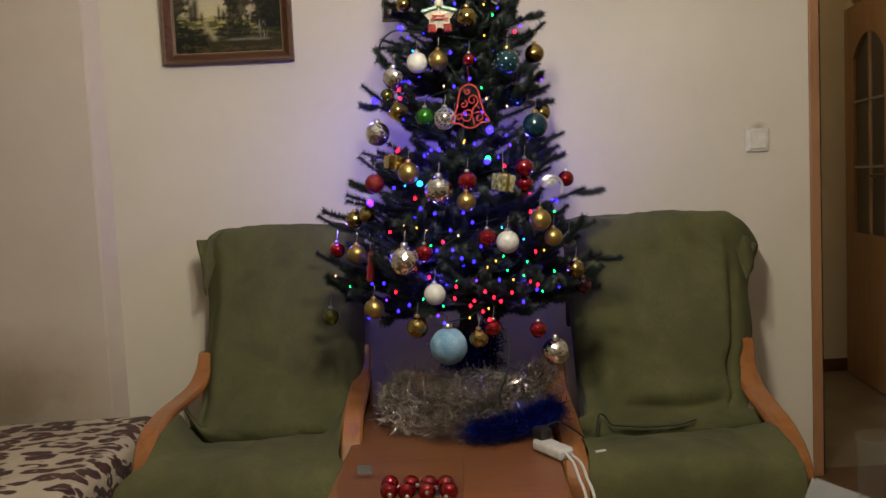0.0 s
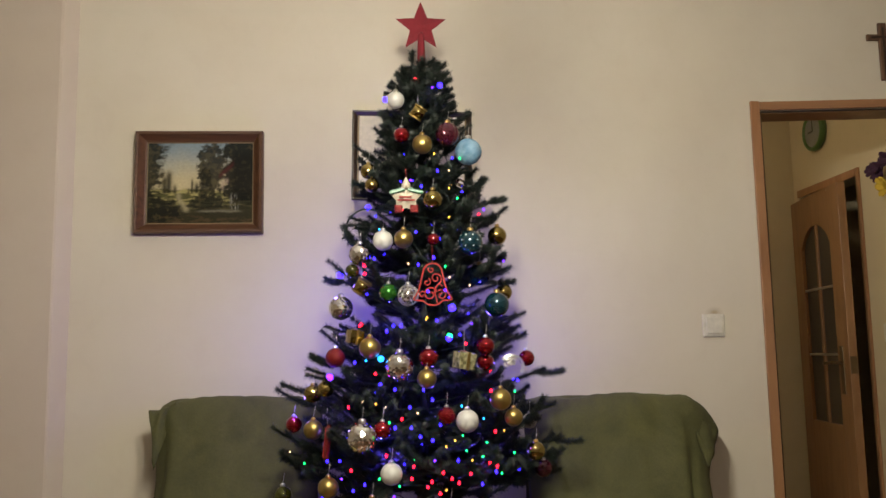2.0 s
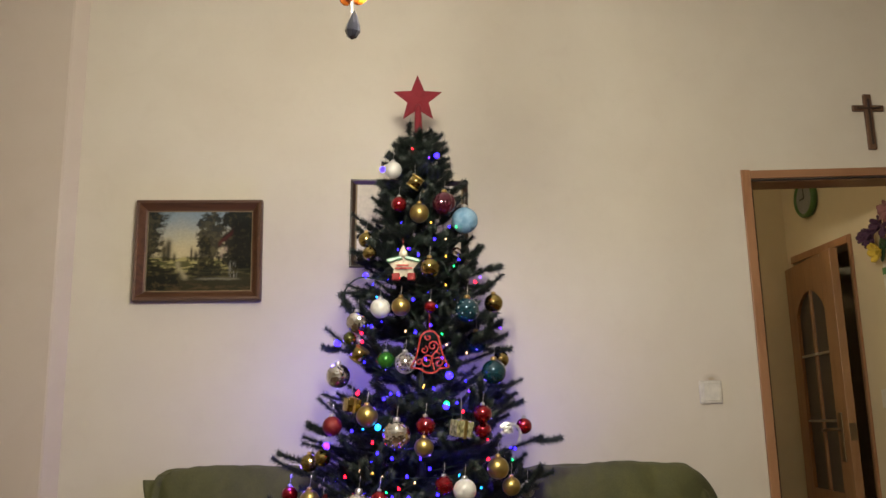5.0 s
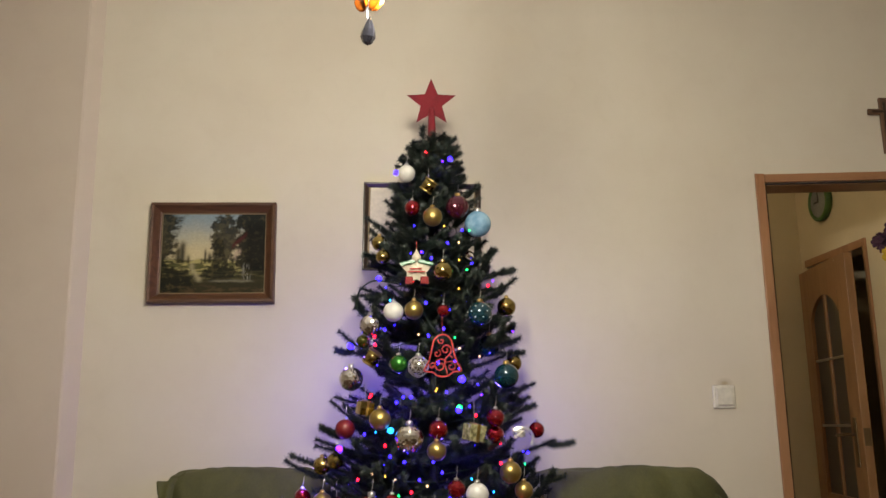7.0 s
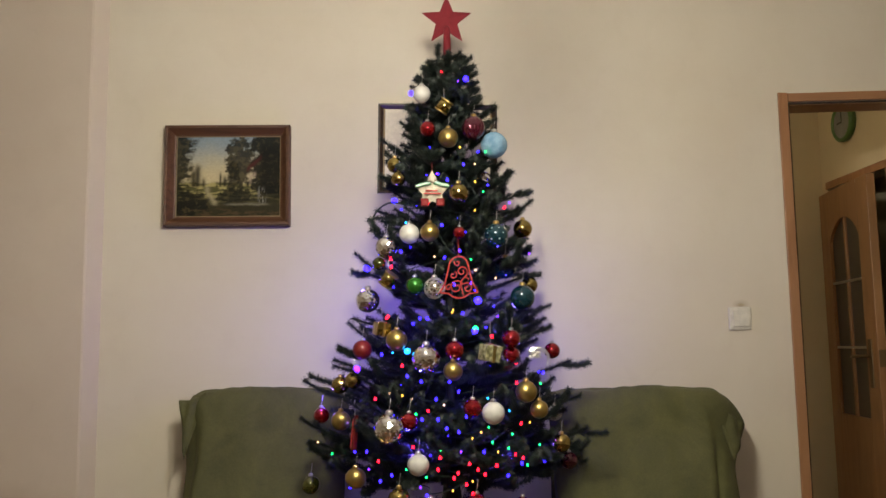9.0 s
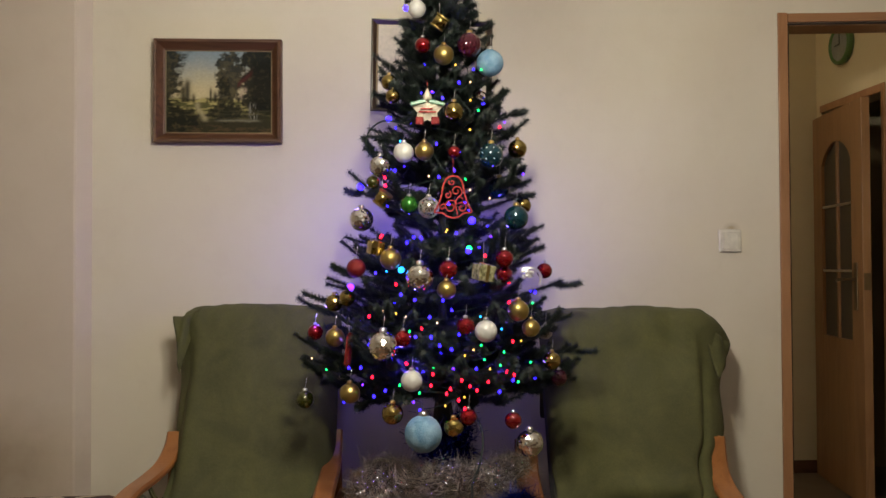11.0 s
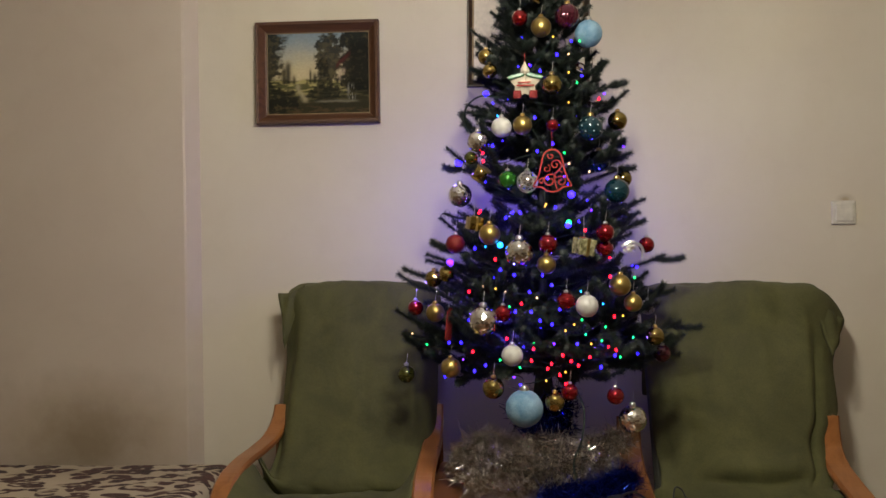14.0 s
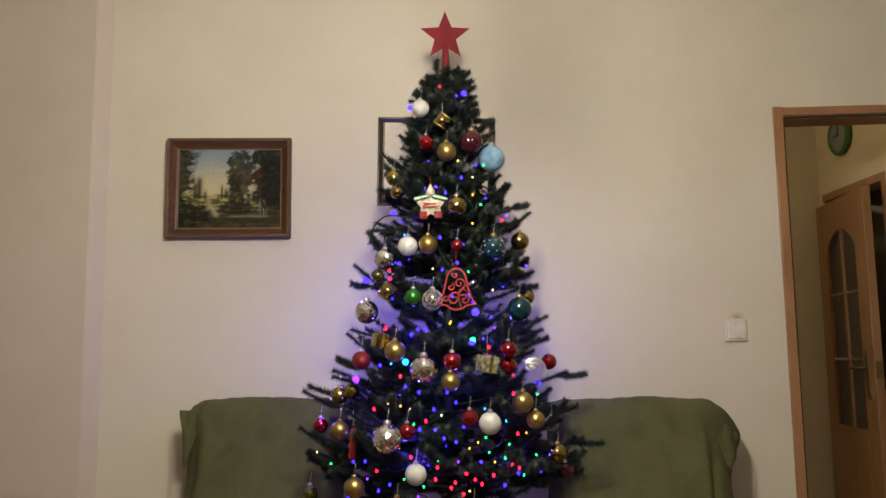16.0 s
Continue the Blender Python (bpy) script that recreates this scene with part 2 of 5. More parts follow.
TINSEL_SILVER = plain("silver_tinsel", (0.66, 0.62, 0.56), 0.16, 1.0)
TINSEL_BLUE = plain("blue_tinsel", (0.008, 0.022, 0.22), 0.16, 0.9)
AMBER = plain("amber_glass", (0.34, 0.085, 0.005), 0.15, 0.0, 0.5)
CRYSTAL = plain("smoky_crystal", (0.008, 0.008, 0.011), 0.06, 0.0, 0.8)
OPAL = plain("opal_glass", (0.72, 0.70, 0.66), 0.2, 0.0, 0.4)
LAMP_GLOW = glowing("lit_opal_glass", (1.0, 0.940, 0.785), SHADE_GLOW)
HALL_FILL_GLOW = glowing("hall_fill_globe", (1.0, 0.86, 0.60), 25.0)
CLOCK_GREEN = plain("green_clock_rim", (0.07, 0.15, 0.04), 0.4)
CLOCK_FACE = mottled("grey_clock_face", (0.20, 0.20, 0.19), (0.27, 0.27, 0.25), 9, 80, 0.5, 0.0)
PURPLE = plain("purple_petal", (0.055, 0.018, 0.050), 0.8)
YELLOW_PETAL = plain("yellow_petal", (0.62, 0.44, 0.05), 0.8)
PINK_PETAL = plain("dusty_pink_petal", (0.24, 0.10, 0.10), 0.8)
LEAF = plain("dark_leaf", (0.03, 0.07, 0.02), 0.7)
CAL_GREEN = plain("calendar_green", (0.10, 0.24, 0.09), 0.6)
CAL_PAPER = plain("calendar_paper", (0.66, 0.63, 0.56), 0.6)
INK = plain("grey_ink", (0.20, 0.19, 0.18), 0.7)
LED_COLOURS = {"BLUE": (0.016, 0.007, 1.0), "RED": (1.0, 0.005, 0.016), "GREEN": (0.006, 1.0, 0.13), "YELLOW": (1.0, 0.50, 0.05), "CYAN": (0.01, 0.28, 1.0), "VIOLET": (0.09, 0.010, 1.0), "WARM": (1.0, 0.60, 0.28)}
LED_MATS = {k: glowing("led_" + k.lower(), c, LED_GLOW * (2.6 if k in ("BLUE", "VIOLET", "RED") else 1.5 if k in ("GREEN", "CYAN") else 0.7)) for k, c in LED_COLOURS.items()}


# ---- mesh helpers ----
def mesh_from(bm, name, material, smooth=False):
    me = bpy.data.meshes.new(name)
    bmesh.ops.recalc_face_normals(bm, faces=bm.faces)
    bm.to_mesh(me)
    bm.free()
    if smooth:
        me.polygons.foreach_set("use_smooth", [True] * len(me.polygons))
    me.materials.append(material)
    return me


def part(name, bm, material, parent=None, label="", smooth=False):
    ob = new(name, mesh_from(bm, name, material, smooth))
    if parent:
        ob.parent = parent
    if label:
        ob["label"] = label
    return ob


def thing(name, label, category, at=(0, 0, 0), group="", kind="", turn=0.0):
    ob = new(name)
    ob.empty_display_size = 0.05
    ob.matrix_basis = pose(*at, 0, 0, turn)
    return tagged(ob, label, category, group, kind)


def box(x0, x1, y0, y1, z0, z1, bevel=0.0, seg=2, bm=None):
    own = bm or bmesh.new()
    m = Matrix.LocRotScale(((x0 + x1) / 2, (y0 + y1) / 2, (z0 + z1) / 2), None, (abs(x1 - x0), abs(y1 - y0), abs(z1 - z0)))
    made = bmesh.ops.create_cube(own, size=1, matrix=m)
    if bevel:
        edges = {e for v in made["verts"] for e in v.link_edges}
        bmesh.ops.bevel(own, geom=list(edges), offset=bevel, segments=seg, affect="EDGES", profile=0.5)
    return own


def cyl(r0, r1, z0, z1, seg=16, m=Matrix(), bm=None):
    own = bm or bmesh.new()
    bmesh.ops.create_cone(own, cap_ends=True, segments=seg, radius1=r0, radius2=r1, depth=z1 - z0, matrix=m @ Matrix.Translation((0, 0, (z0 + z1) / 2)))
    return own


def lathe(profile, seg=20, m=Matrix(), bm=None, wave=0.0, lobes=8):
    """A turned shape from (radius, height) pairs; wave: depth of upright ribs."""
    own = bm or bmesh.new()
    rings = []
    for r, z in profile:
        ring = []
        for i in range(seg):
            a = 2 * math.pi * i / seg
            k = r * (1 + wave * math.cos(lobes * a))
            ring.append(own.verts.new(m @ Vector((k * math.cos(a), k * math.sin(a), z))))
        rings.append(ring)
    for lo, hi in zip(rings, rings[1:]):
        for i in range(seg):
            own.faces.new((lo[i], lo[(i + 1) % seg], hi[(i + 1) % seg], hi[i]))
    own.faces.new(rings[0][::-1])
    own.faces.new(rings[-1])
    return own


def tube(points, r, seg=6, bm=None, taper=1.0):
    """A round cable or rod along points."""
    own = bm or bmesh.new()
    pts = [Vector(p) for p in points]
    rings = []
    for i, p in enumerate(pts):
        d = (pts[min(i + 1, len(pts) - 1)] - pts[max(i - 1, 0)]).normalized()
        side = d.cross(Vector((0.13, 0.31, 0.94))).normalized()
        up = side.cross(d)
        k = r * (1 + (taper - 1) * i / max(1, len(pts) - 1))
        rings.append([own.verts.new(p + k * (math.cos(2 * math.pi * j / seg) * side + math.sin(2 * math.pi * j / seg) * up)) for j in range(seg)])
    for lo, hi in zip(rings, rings[1:]):
        for j in range(seg):
            own.faces.new((lo[j], lo[(j + 1) % seg], hi[(j + 1) % seg], hi[j]))
    own.faces.new(rings[0][::-1])
    own.faces.new(rings[-1])
    return own


def smooth_path(points, n=8):
    """Catmull-Rom through the points."""
    p = [Vector(q) for q in points]
    p = [2 * p[0] - p[1]] + p + [2 * p[-1] - p[-2]]
    out = []
    for a, b, c, d in zip(p, p[1:], p[2:], p[3:]):
        for i in range(n):
            t = i / n
            out.append(0.5 * (2 * b + (c - a) * t + (2 * a - 5 * b + 4 * c - d) * t * t + (3 * b - a - 3 * c + d) * t ** 3))
    return out + [p[-2]]


def ribbon(path, width, thick, bm=None):
    """A flat bent strip: path lies in a y-z plane, width runs along x."""
    own = bm or bmesh.new()
    rings = []
    for i, p in enumerate(path):
        d = (path[min(i + 1, len(path) - 1)] - path[max(i - 1, 0)]).normalized()
        n = Vector((0, -d.z, d.y))
        e = thick * 0.28
        ring = []
        for u, v in ((-1, -1), (1, -1), (1, 1), (-1, 1)):
            for du, dv in (((0, e * -v), (-e * u, 0)) if u * v > 0 else ((-e * u, 0), (0, e * -v))):
                ring.append(own.verts.new(p + Vector((u * width / 2 + du, 0, 0)) + n * (v * thick / 2 + dv)))
        rings.append(ring)
    k = len(rings[0])
    for lo, hi in zip(rings, rings[1:]):
        for j in range(k):
            own.faces.new((lo[j], lo[(j + 1) % k], hi[(j + 1) % k], hi[j]))
    own.faces.new(rings[0][::-1])
    own.faces.new(rings[-1])
    return own


def structure(name, bm, material, label, category):
    return tagged(part(name, bm, material), label, category, kind="structure")


# ---- the room ----
ROOM = dict(left=-3.3, right=3.3, near=-6.0, top=3.08)
DOOR_L, DOOR_R, DOOR_H, THICK = 1.376, 2.235, 2.042, 0.14
HEAD_RISE = 0.027


def rising(bm):
    """The door head runs a little out of level."""
    for v in bm.verts:
        if v.co.z < ROOM["top"] - 0.05:
            v.co.z += HEAD_RISE * (v.co.x - DOOR_L)
    return bm


back = rising(box(DOOR_L, DOOR_R, 0, THICK, DOOR_H, ROOM["top"]))
box(-1.14, DOOR_L, 0, THICK, 0, ROOM["top"], bm=back)
box(DOOR_R, ROOM["right"], 0, THICK, 0, ROOM["top"], bm=back)
structure("wall_north", back, WALL, "cream painted plaster wall behind the decorated tree", "wall")
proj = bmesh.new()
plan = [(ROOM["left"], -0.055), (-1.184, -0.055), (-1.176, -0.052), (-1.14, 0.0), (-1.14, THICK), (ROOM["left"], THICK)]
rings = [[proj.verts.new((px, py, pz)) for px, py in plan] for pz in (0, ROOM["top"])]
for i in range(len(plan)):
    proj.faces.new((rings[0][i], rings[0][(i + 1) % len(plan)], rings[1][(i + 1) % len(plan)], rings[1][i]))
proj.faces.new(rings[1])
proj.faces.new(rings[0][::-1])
# the projection is a darker tone than the wall beside it
structure("wall_projection", proj, WALL_DARKER, "darker beige projecting wall above the leopard bed", "wall")
structure("wall_west", box(ROOM["left"] - 0.15, ROOM["left"], ROOM["near"], THICK, 0, ROOM["top"]), WALL, "cream painted side wall", "wall")
structure("wall_east", box(ROOM["right"], ROOM["right"] + 0.15, ROOM["near"], THICK, 0, ROOM["top"]), WALL, "cream painted side wall", "wall")
structure("wall_south", box(ROOM["left"] - 0.15, ROOM["right"] + 0.15, ROOM["near"] - 0.15, ROOM["near"], 0, ROOM["top"]), WALL, "cream painted wall behind the viewer", "wall")
structure("ceiling", box(ROOM["left"] - 0.15, ROOM["right"] + 0.15, ROOM["near"] - 0.15, THICK, ROOM["top"], ROOM["top"] + 0.12), CEILING, "white painted ceiling", "ceiling")
structure("floor", box(ROOM["left"] - 0.15, ROOM["right"] + 0.15, ROOM["near"] - 0.15, THICK / 2, -0.12, 0), FLOOR, "brown laminate floor of the living room", "floor")

# doorway casing
casing = thing("door_frame", "light brown beech door casing around an open doorway", "door frame", kind="structure")
for cx0, cx1, cz0, cz1 in ((DOOR_L - 0.036, DOOR_L, 0, DOOR_H + 0.036), (DOOR_R, DOOR_R + 0.036, 0, DOOR_H + 0.036 + HEAD_RISE * (DOOR_R - DOOR_L))):
    part("casing_post", box(cx0, cx1, -0.012, 0, cz0, cz1, 0.003), CASING, casing)
part("casing_head", rising(box(DOOR_L, DOOR_R, -0.012, 0, DOOR_H, DOOR_H + 0.033, 0.003)), CASING_HEAD, casing)
part("jamb", box(DOOR_L, DOOR_L + 0.008, 0.012, THICK - 0.012, 0, DOOR_H - 0.008), DOOR_WOOD, casing)
part("jamb", box(DOOR_R - 0.008, DOOR_R, 0.012, THICK - 0.012, 0, DOOR_H - 0.008), DOOR_WOOD, casing)
part("head_lining", rising(box(DOOR_L, DOOR_R, 0.012, THICK - 0.012, DOOR_H - 0.008, DOOR_H)), DOOR_WOOD, casing)
part("gasket", box(DOOR_L + 0.001, DOOR_L + 0.009, 0.002, 0.012, 0, DOOR_H - 0.009), GASKET, casing, "dark rubber gasket strip")
part("gasket", rising(box(DOOR_L + 0.009, DOOR_R - 0.001, 0.004, 0.012, DOOR_H - 0.006, DOOR_H - 0.001)), GASKET, casing, "dark rubber gasket strip")

# ---- the hall behind the doorway ----
HX, HY = 2.27, 1.56
ODY0, ODY1, ODZ = 0.905, 1.50, 1.982
structure("hall_floor", box(0.2, HX + 0.6, THICK / 2, HY + 0.1, -0.12, 0), TILE, "brown tiled hall floor", "floor")
structure("hall_wall_north", box(0.2, HX + 0.1, HY, HY + 0.1, 0, 2.7), HALL_WALL, "yellowish painted hall end wall", "wall")
side = box(HX, HX + 0.1, THICK, ODY0, 0, 2.7)
box(HX, HX + 0.1, ODY1, HY, 0, 2.7, bm=side)
box(HX, HX + 0.1, ODY0, ODY1, ODZ, 2.7, bm=side)
structure("hall_wall_east", side, HALL_WALL, "yellowish painted hall wall with a door opening", "wall")
structure("hall_wall_west", box(0.1, 0.2, THICK, HY + 0.1, 0, 2.7), HALL_WALL, "yellowish painted hall wall", "wall")
structure("hall_ceiling", box(0.1, HX + 0.1, THICK, HY + 0.1, 2.7, 2.8), CEILING, "white hall ceiling", "ceiling")
structure("dark_room_wall", box(HX + 0.6, HX + 0.7, 0.6, HY + 0.4, 0, 2.7), HALL_WALL, "wall of the unlit room beyond the hall door", "wall")
structure("dark_room_floor", box(HX + 0.6, HX + 1.0, 0.5, HY + 0.4, -0.12, -0.001), TILE, "floor of the unlit room beyond the hall door", "floor")
structure("dark_room_side", box(HX + 0.1, HX + 0.6, HY + 0.1, HY + 0.2, 0, 2.7), HALL_WALL, "side wall of the unlit room", "wall")
structure("dark_room_end", box(HX + 0.1, HX + 0.6, 0.5, 0.6, 0, 2.7), HALL_WALL, "end wall of the unlit room", "wall")
structure("dark_room_ceiling", box(HX + 0.1, HX + 0.7, 0.5, HY + 0.2, 2.7, 2.8), CEILING, "ceiling of the unlit room", "ceiling")
structure("baseboard", box(0.2, HX, HY - 0.012, HY, 0, 0.07, 0.003), FRAME_BROWN, "dark brown hall baseboard", "baseboard")
hall_frame = thing("hall_door_frame", "light brown beech casing of the hall door", "door frame", kind="structure")
part("casing_post", box(HX - 0.014, HX, ODY0 - 0.022, ODY0, 0, ODZ + 0.04, 0.003), CASING, hall_frame)
part("casing_head", box(HX - 0.014, HX, ODY0, ODY1, ODZ, ODZ + 0.04, 0.003), CASING, hall_frame)
part("jamb", box(HX, HX + 0.1, ODY0, ODY0 + 0.02, 0, ODZ), DOOR_WOOD, hall_frame)

# hall door leaf, ajar; built closed along -y from its hinge, then swung
hall_door = thing("hall_door", "beech veneer hall door ajar with arched dark glass panes", "door", (HX - 0.015, ODY1 - 0.005, 0.008), turn=-7.5)
LW, LH = 0.65, 1.937
G0, G1, GZ0, GZ1 = -0.515, -0.125, 0.77, 1.775
leaf = box(-0.04, 0, G1, 0, 0, LH, 0.003)
box(-0.04, 0, -LW, G0, 0, LH, 0.003, bm=leaf)
box(-0.04, 0, G0, G1, 0, GZ0, bm=leaf)
part("leaf", leaf, DOOR_WOOD, hall_door)
arch = bmesh.new()
steps = 14
for i in range(steps):
    u0, u1 = i / steps, (i + 1) / steps
    y0, y1 = G0 + (G1 - G0) * u0, G0 + (G1 - G0) * u1
    z0 = GZ1 - 0.11 + 0.11 * math.sin(math.pi * u0) ** 0.7
    z1 = GZ1 - 0.11 + 0.11 * math.sin(math.pi * u1) ** 0.7
    vs = [arch.verts.new((x, y, z)) for x in (-0.04, 0) for y, z in ((y0, z0), (y1, z1), (y1, LH), (y0, LH))]
    for f in ((0, 1, 2, 3), (7, 6, 5, 4), (0, 4, 5, 1)):
        arch.faces.new([vs[k] for k in f])
part("top_rail", arch, DOOR_WOOD, hall_door)
part("pane", box(-0.024, -0.016, G0, G1, GZ0, GZ1 + 0.01), DARK_GLASS, hall_door, "dark patterned glass pane")
part("glazing_bar", box(-0.036, -0.004, (G0 + G1) / 2 - 0.012, (G0 + G1) / 2 + 0.012, GZ0, GZ1, 0.003), DOOR_WOOD, hall_door)
for gz in (1.11, 1.445):
    part("glazing_bar", box(-0.037, -0.003, G0, G1, gz - 0.006, gz + 0.006, 0.002), STEEL, hall_door, "thin pale glazing bar")
part("handle_plate", box(-0.046, -0.04, -LW + 0.06, -LW + 0.10, 0.92, 1.15, 0.003), BRONZE, hall_door, "dull bronze handle plate")
part("handle", tube(smooth_path([(-0.046, -LW + 0.08, 1.07), (-0.085, -LW + 0.08, 1.07), (-0.09, -LW + 0.11, 1.07), (-0.09, -LW + 0.19, 1.065)], 4), 0.008, 8), BRONZE, hall_door, "dull bronze lever handle", True)
part("lock_plate", box(-0.036, -0.004, -LW - 0.002, -LW, 1.02, 1.10), BRONZE, hall_door, "dull bronze lock plate")

# added lamp, unseen beyond the doorway's edge, to brighten the hall
hall_fill = thing("hall_fill_lamp", "added unseen round opal lamp that brightens the hall", "ceiling lamp", (0.75, 0.46, 0))
part("lamp_base", lathe([(0.07, 2.67), (0.075, 2.70)], 24), BRASS, hall_fill)
part("lamp_globe", lathe([(0.02, 2.565), (0.06, 2.575), (0.085, 2.61), (0.085, 2.64), (0.06, 2.67)], 24), HALL_FILL_GLOW, hall_fill, "glowing opal globe", True)

# hall clock, flowers, calendar, switch
clock = thing("wall_clock", "round hall wall clock with green rim and grey face", "clock", (HX, 1.255, 2.300))
CM = pose(0, 0, 0, 0, -90, 0)
part("rim", lathe([(0.099, 0.0), (0.105, 0.012), (0.105, 0.028), (0.097, 0.036), (0.086, 0.035), (0.084, 0.024)], 36, CM), CLOCK_GREEN, clock, "dark green plastic rim", True)
part("face", lathe([(0.085, 0.022), (0.085, 0.026)], 36, CM), CLOCK_FACE, clock, "grey clock face")
part("clock_hand", box(-0.029, -0.027, -0.003, 0.003, 0, 0.065), BLACK, clock)
part("clock_hand", box(-0.031, -0.029, -0.004, 0.045, -0.004, 0.004), BLACK, clock)

flowers = thing("artificial_flowers", "bunch of purple and yellow artificial flowers on hall wall", "flowers", (HX, 0.575, 1.905))
rng = random.Random(4)


def blossom(r, petals, mat, at, parent):
    bm = bmesh.new()
    for i in range(petals):
        a = 2 * math.pi * i / petals + rng.uniform(-0.2, 0.2)
        tilt = rng.uniform(25, 65)
        m = Matrix.Translation(at) @ pose(0, 0, 0, 0, -90, 0) @ pose(0, 0, 0, 0, 0, math.degrees(a)) @ pose(0, 0, 0, 0, -tilt, 0) @ Matrix.Translation((r * 0.5, 0, 0)) @ Matrix.Diagonal((r * 0.55, r * 0.38, r * 0.10, 1))
        bmesh.ops.create_icosphere(bm, subdivisions=2, radius=1, matrix=m)
    for v in bm.verts:
        v.co += noise.noise_vector(v.co * 60) * r * 0.10
    part("blossom", bm, mat, parent, smooth=True)


for by, bz, br, bm_ in ((0.10, 0.05, 0.045, PURPLE), (0.045, 0.055, 0.050, PURPLE), (-0.02, 0.085, 0.050, PURPLE), (0.005, -0.035, 0.058, YELLOW_PETAL), (-0.09, 0.04, 0.050, PURPLE), (0.05, 0.01, 0.040, PURPLE), (-0.10, 0.13, 0.055, PINK_PETAL), (-0.15, 0.02, 0.055, YELLOW_PETAL)):
    blossom(br, 8, bm_, (-0.05, by, bz), flowers)
for i in range(11):
    bm = bmesh.new()
    m = Matrix.Translation((-0.03, rng.uniform(-0.16, 0.03), rng.uniform(-0.09, 0.08))) @ pose(0, 0, 0, rng.uniform(-50, 50), 0, 0) @ Matrix.Diagonal((0.006, 0.018, 0.05, 1))
    bmesh.ops.create_icosphere(bm, subdivisions=2, radius=1, matrix=m)
    part("leaf", bm, LEAF, flowers, "dark green leaf", True)
part("wall_hook", cyl(0.006, 0.006, 0, 0.04, 8, CM), STEEL, flowers)

calendar = thing("wall_calendar", "three-month hall wall calendar with green header strips", "calendar", (HX, 0.527, 1.365))
part("backing", box(-0.004, 0, -0.20, 0.12, -0.06, 0.46), CAL_PAPER, calendar)
for k in range(3):
    zt = 0.44 - k * 0.155
    sheet = part("month_sheet", box(-0.010, -0.004, -0.195, 0.115, zt - 0.145, zt), CAL_PAPER, calendar)
    part("header_strip", box(-0.012, -0.010, -0.195, 0.115, zt - 0.032, zt), CAL_GREEN, sheet, "green header strip")
    for r in range(4):
        for c in range(6):
            part("ink_bar", box(-0.0115, -0.010, 0.095 - c * 0.045 - 0.022, 0.095 - c * 0.045, zt - 0.060 - r * 0.024, zt - 0.048 - r * 0.024), INK, sheet)
part("foot_bar", box(-0.016, -0.002, -0.2, 0.12, -0.075, -0.06, 0.002), BLACK, calendar)


def light_switch(at, turn, label):
    s = thing("light_switch", label, "light switch", at, turn=turn)
    part("surround", box(-0.042, 0.042, -0.010, 0, -0.042, 0.042, 0.006, 3), SWITCH, s)
    rocker = box(-0.030, 0.030, -0.016, -0.009, -0.031, 0.031, 0.003)
    part("rocker", rocker, SWITCH, s)
    return s


light_switch((1.152, 0, 1.237), 0, "square white plastic light switch on the cream wall")
light_switch((HX, 0.735, 1.215), -90, "square white plastic light switch on the hall wall")

# ---- things on the wall ----
def picture_frame(name, label, x0, x1, z0, z1, w, depth, mat, roll=0.0):
    f = thing(name, label, "picture", ((x0 + x1) / 2, 0, (z0 + z1) / 2))
    f.matrix_basis = pose((x0 + x1) / 2, 0, (z0 + z1) / 2, 0, roll, 0)
    a, b = (x1 - x0) / 2, (z1 - z0) / 2
    prof = ((0, 0), (0, -depth * 0.8), (w * 0.10, -depth), (w * 0.34, -depth * 0.97), (w * 0.50, -depth * 0.78), (w * 0.86, -depth * 0.40), (w, -depth * 0.34), (w, 0))
    for side_no in range(4):
        bm = bmesh.new()
        half, reach = (a, b) if side_no % 2 == 0 else (b, a)
        rows = [[bm.verts.new((s * (half - i), y, -(reach - i))) for i, y in prof] for s in (-1, 1)]
        n = len(prof)
        for i in range(n):
            bm.faces.new((rows[0][i], rows[0][(i + 1) % n], rows[1][(i + 1) % n], rows[1][i]))
        bm.faces.new(rows[0])
        bm.faces.new(rows[1][::-1])
        for v in bm.verts:
            v.co = pose(0, 0, 0, 0, 90 * side_no, 0) @ v.co
        part("frame_rail", bm, mat, f)
    return f, a - w, b - w


painting, ca, cb = picture_frame("landscape_painting", "oil landscape of trees and a mill stream in brown frame", -0.919, -0.472, 1.588, 1.956, 0.036, 0.044, FRAME_BROWN, 0.0)
for s0, s1, q0, q1 in ((-ca, ca, cb - 0.003, cb), (-ca, ca, -cb, -cb + 0.003), (-ca, -ca + 0.003, -cb + 0.003, cb - 0.003), (ca - 0.003, ca, -cb + 0.003, cb - 0.003)):
    part("slip", box(s0, s1, -0.011, -0.004, q0, q1), GILT, painting, "thin pale gilt slip")


def soft(a, b, x):
    t = max(0.0, min(1.0, (x - a) / (b - a)))
    return t * t * (3 - 2 * t)


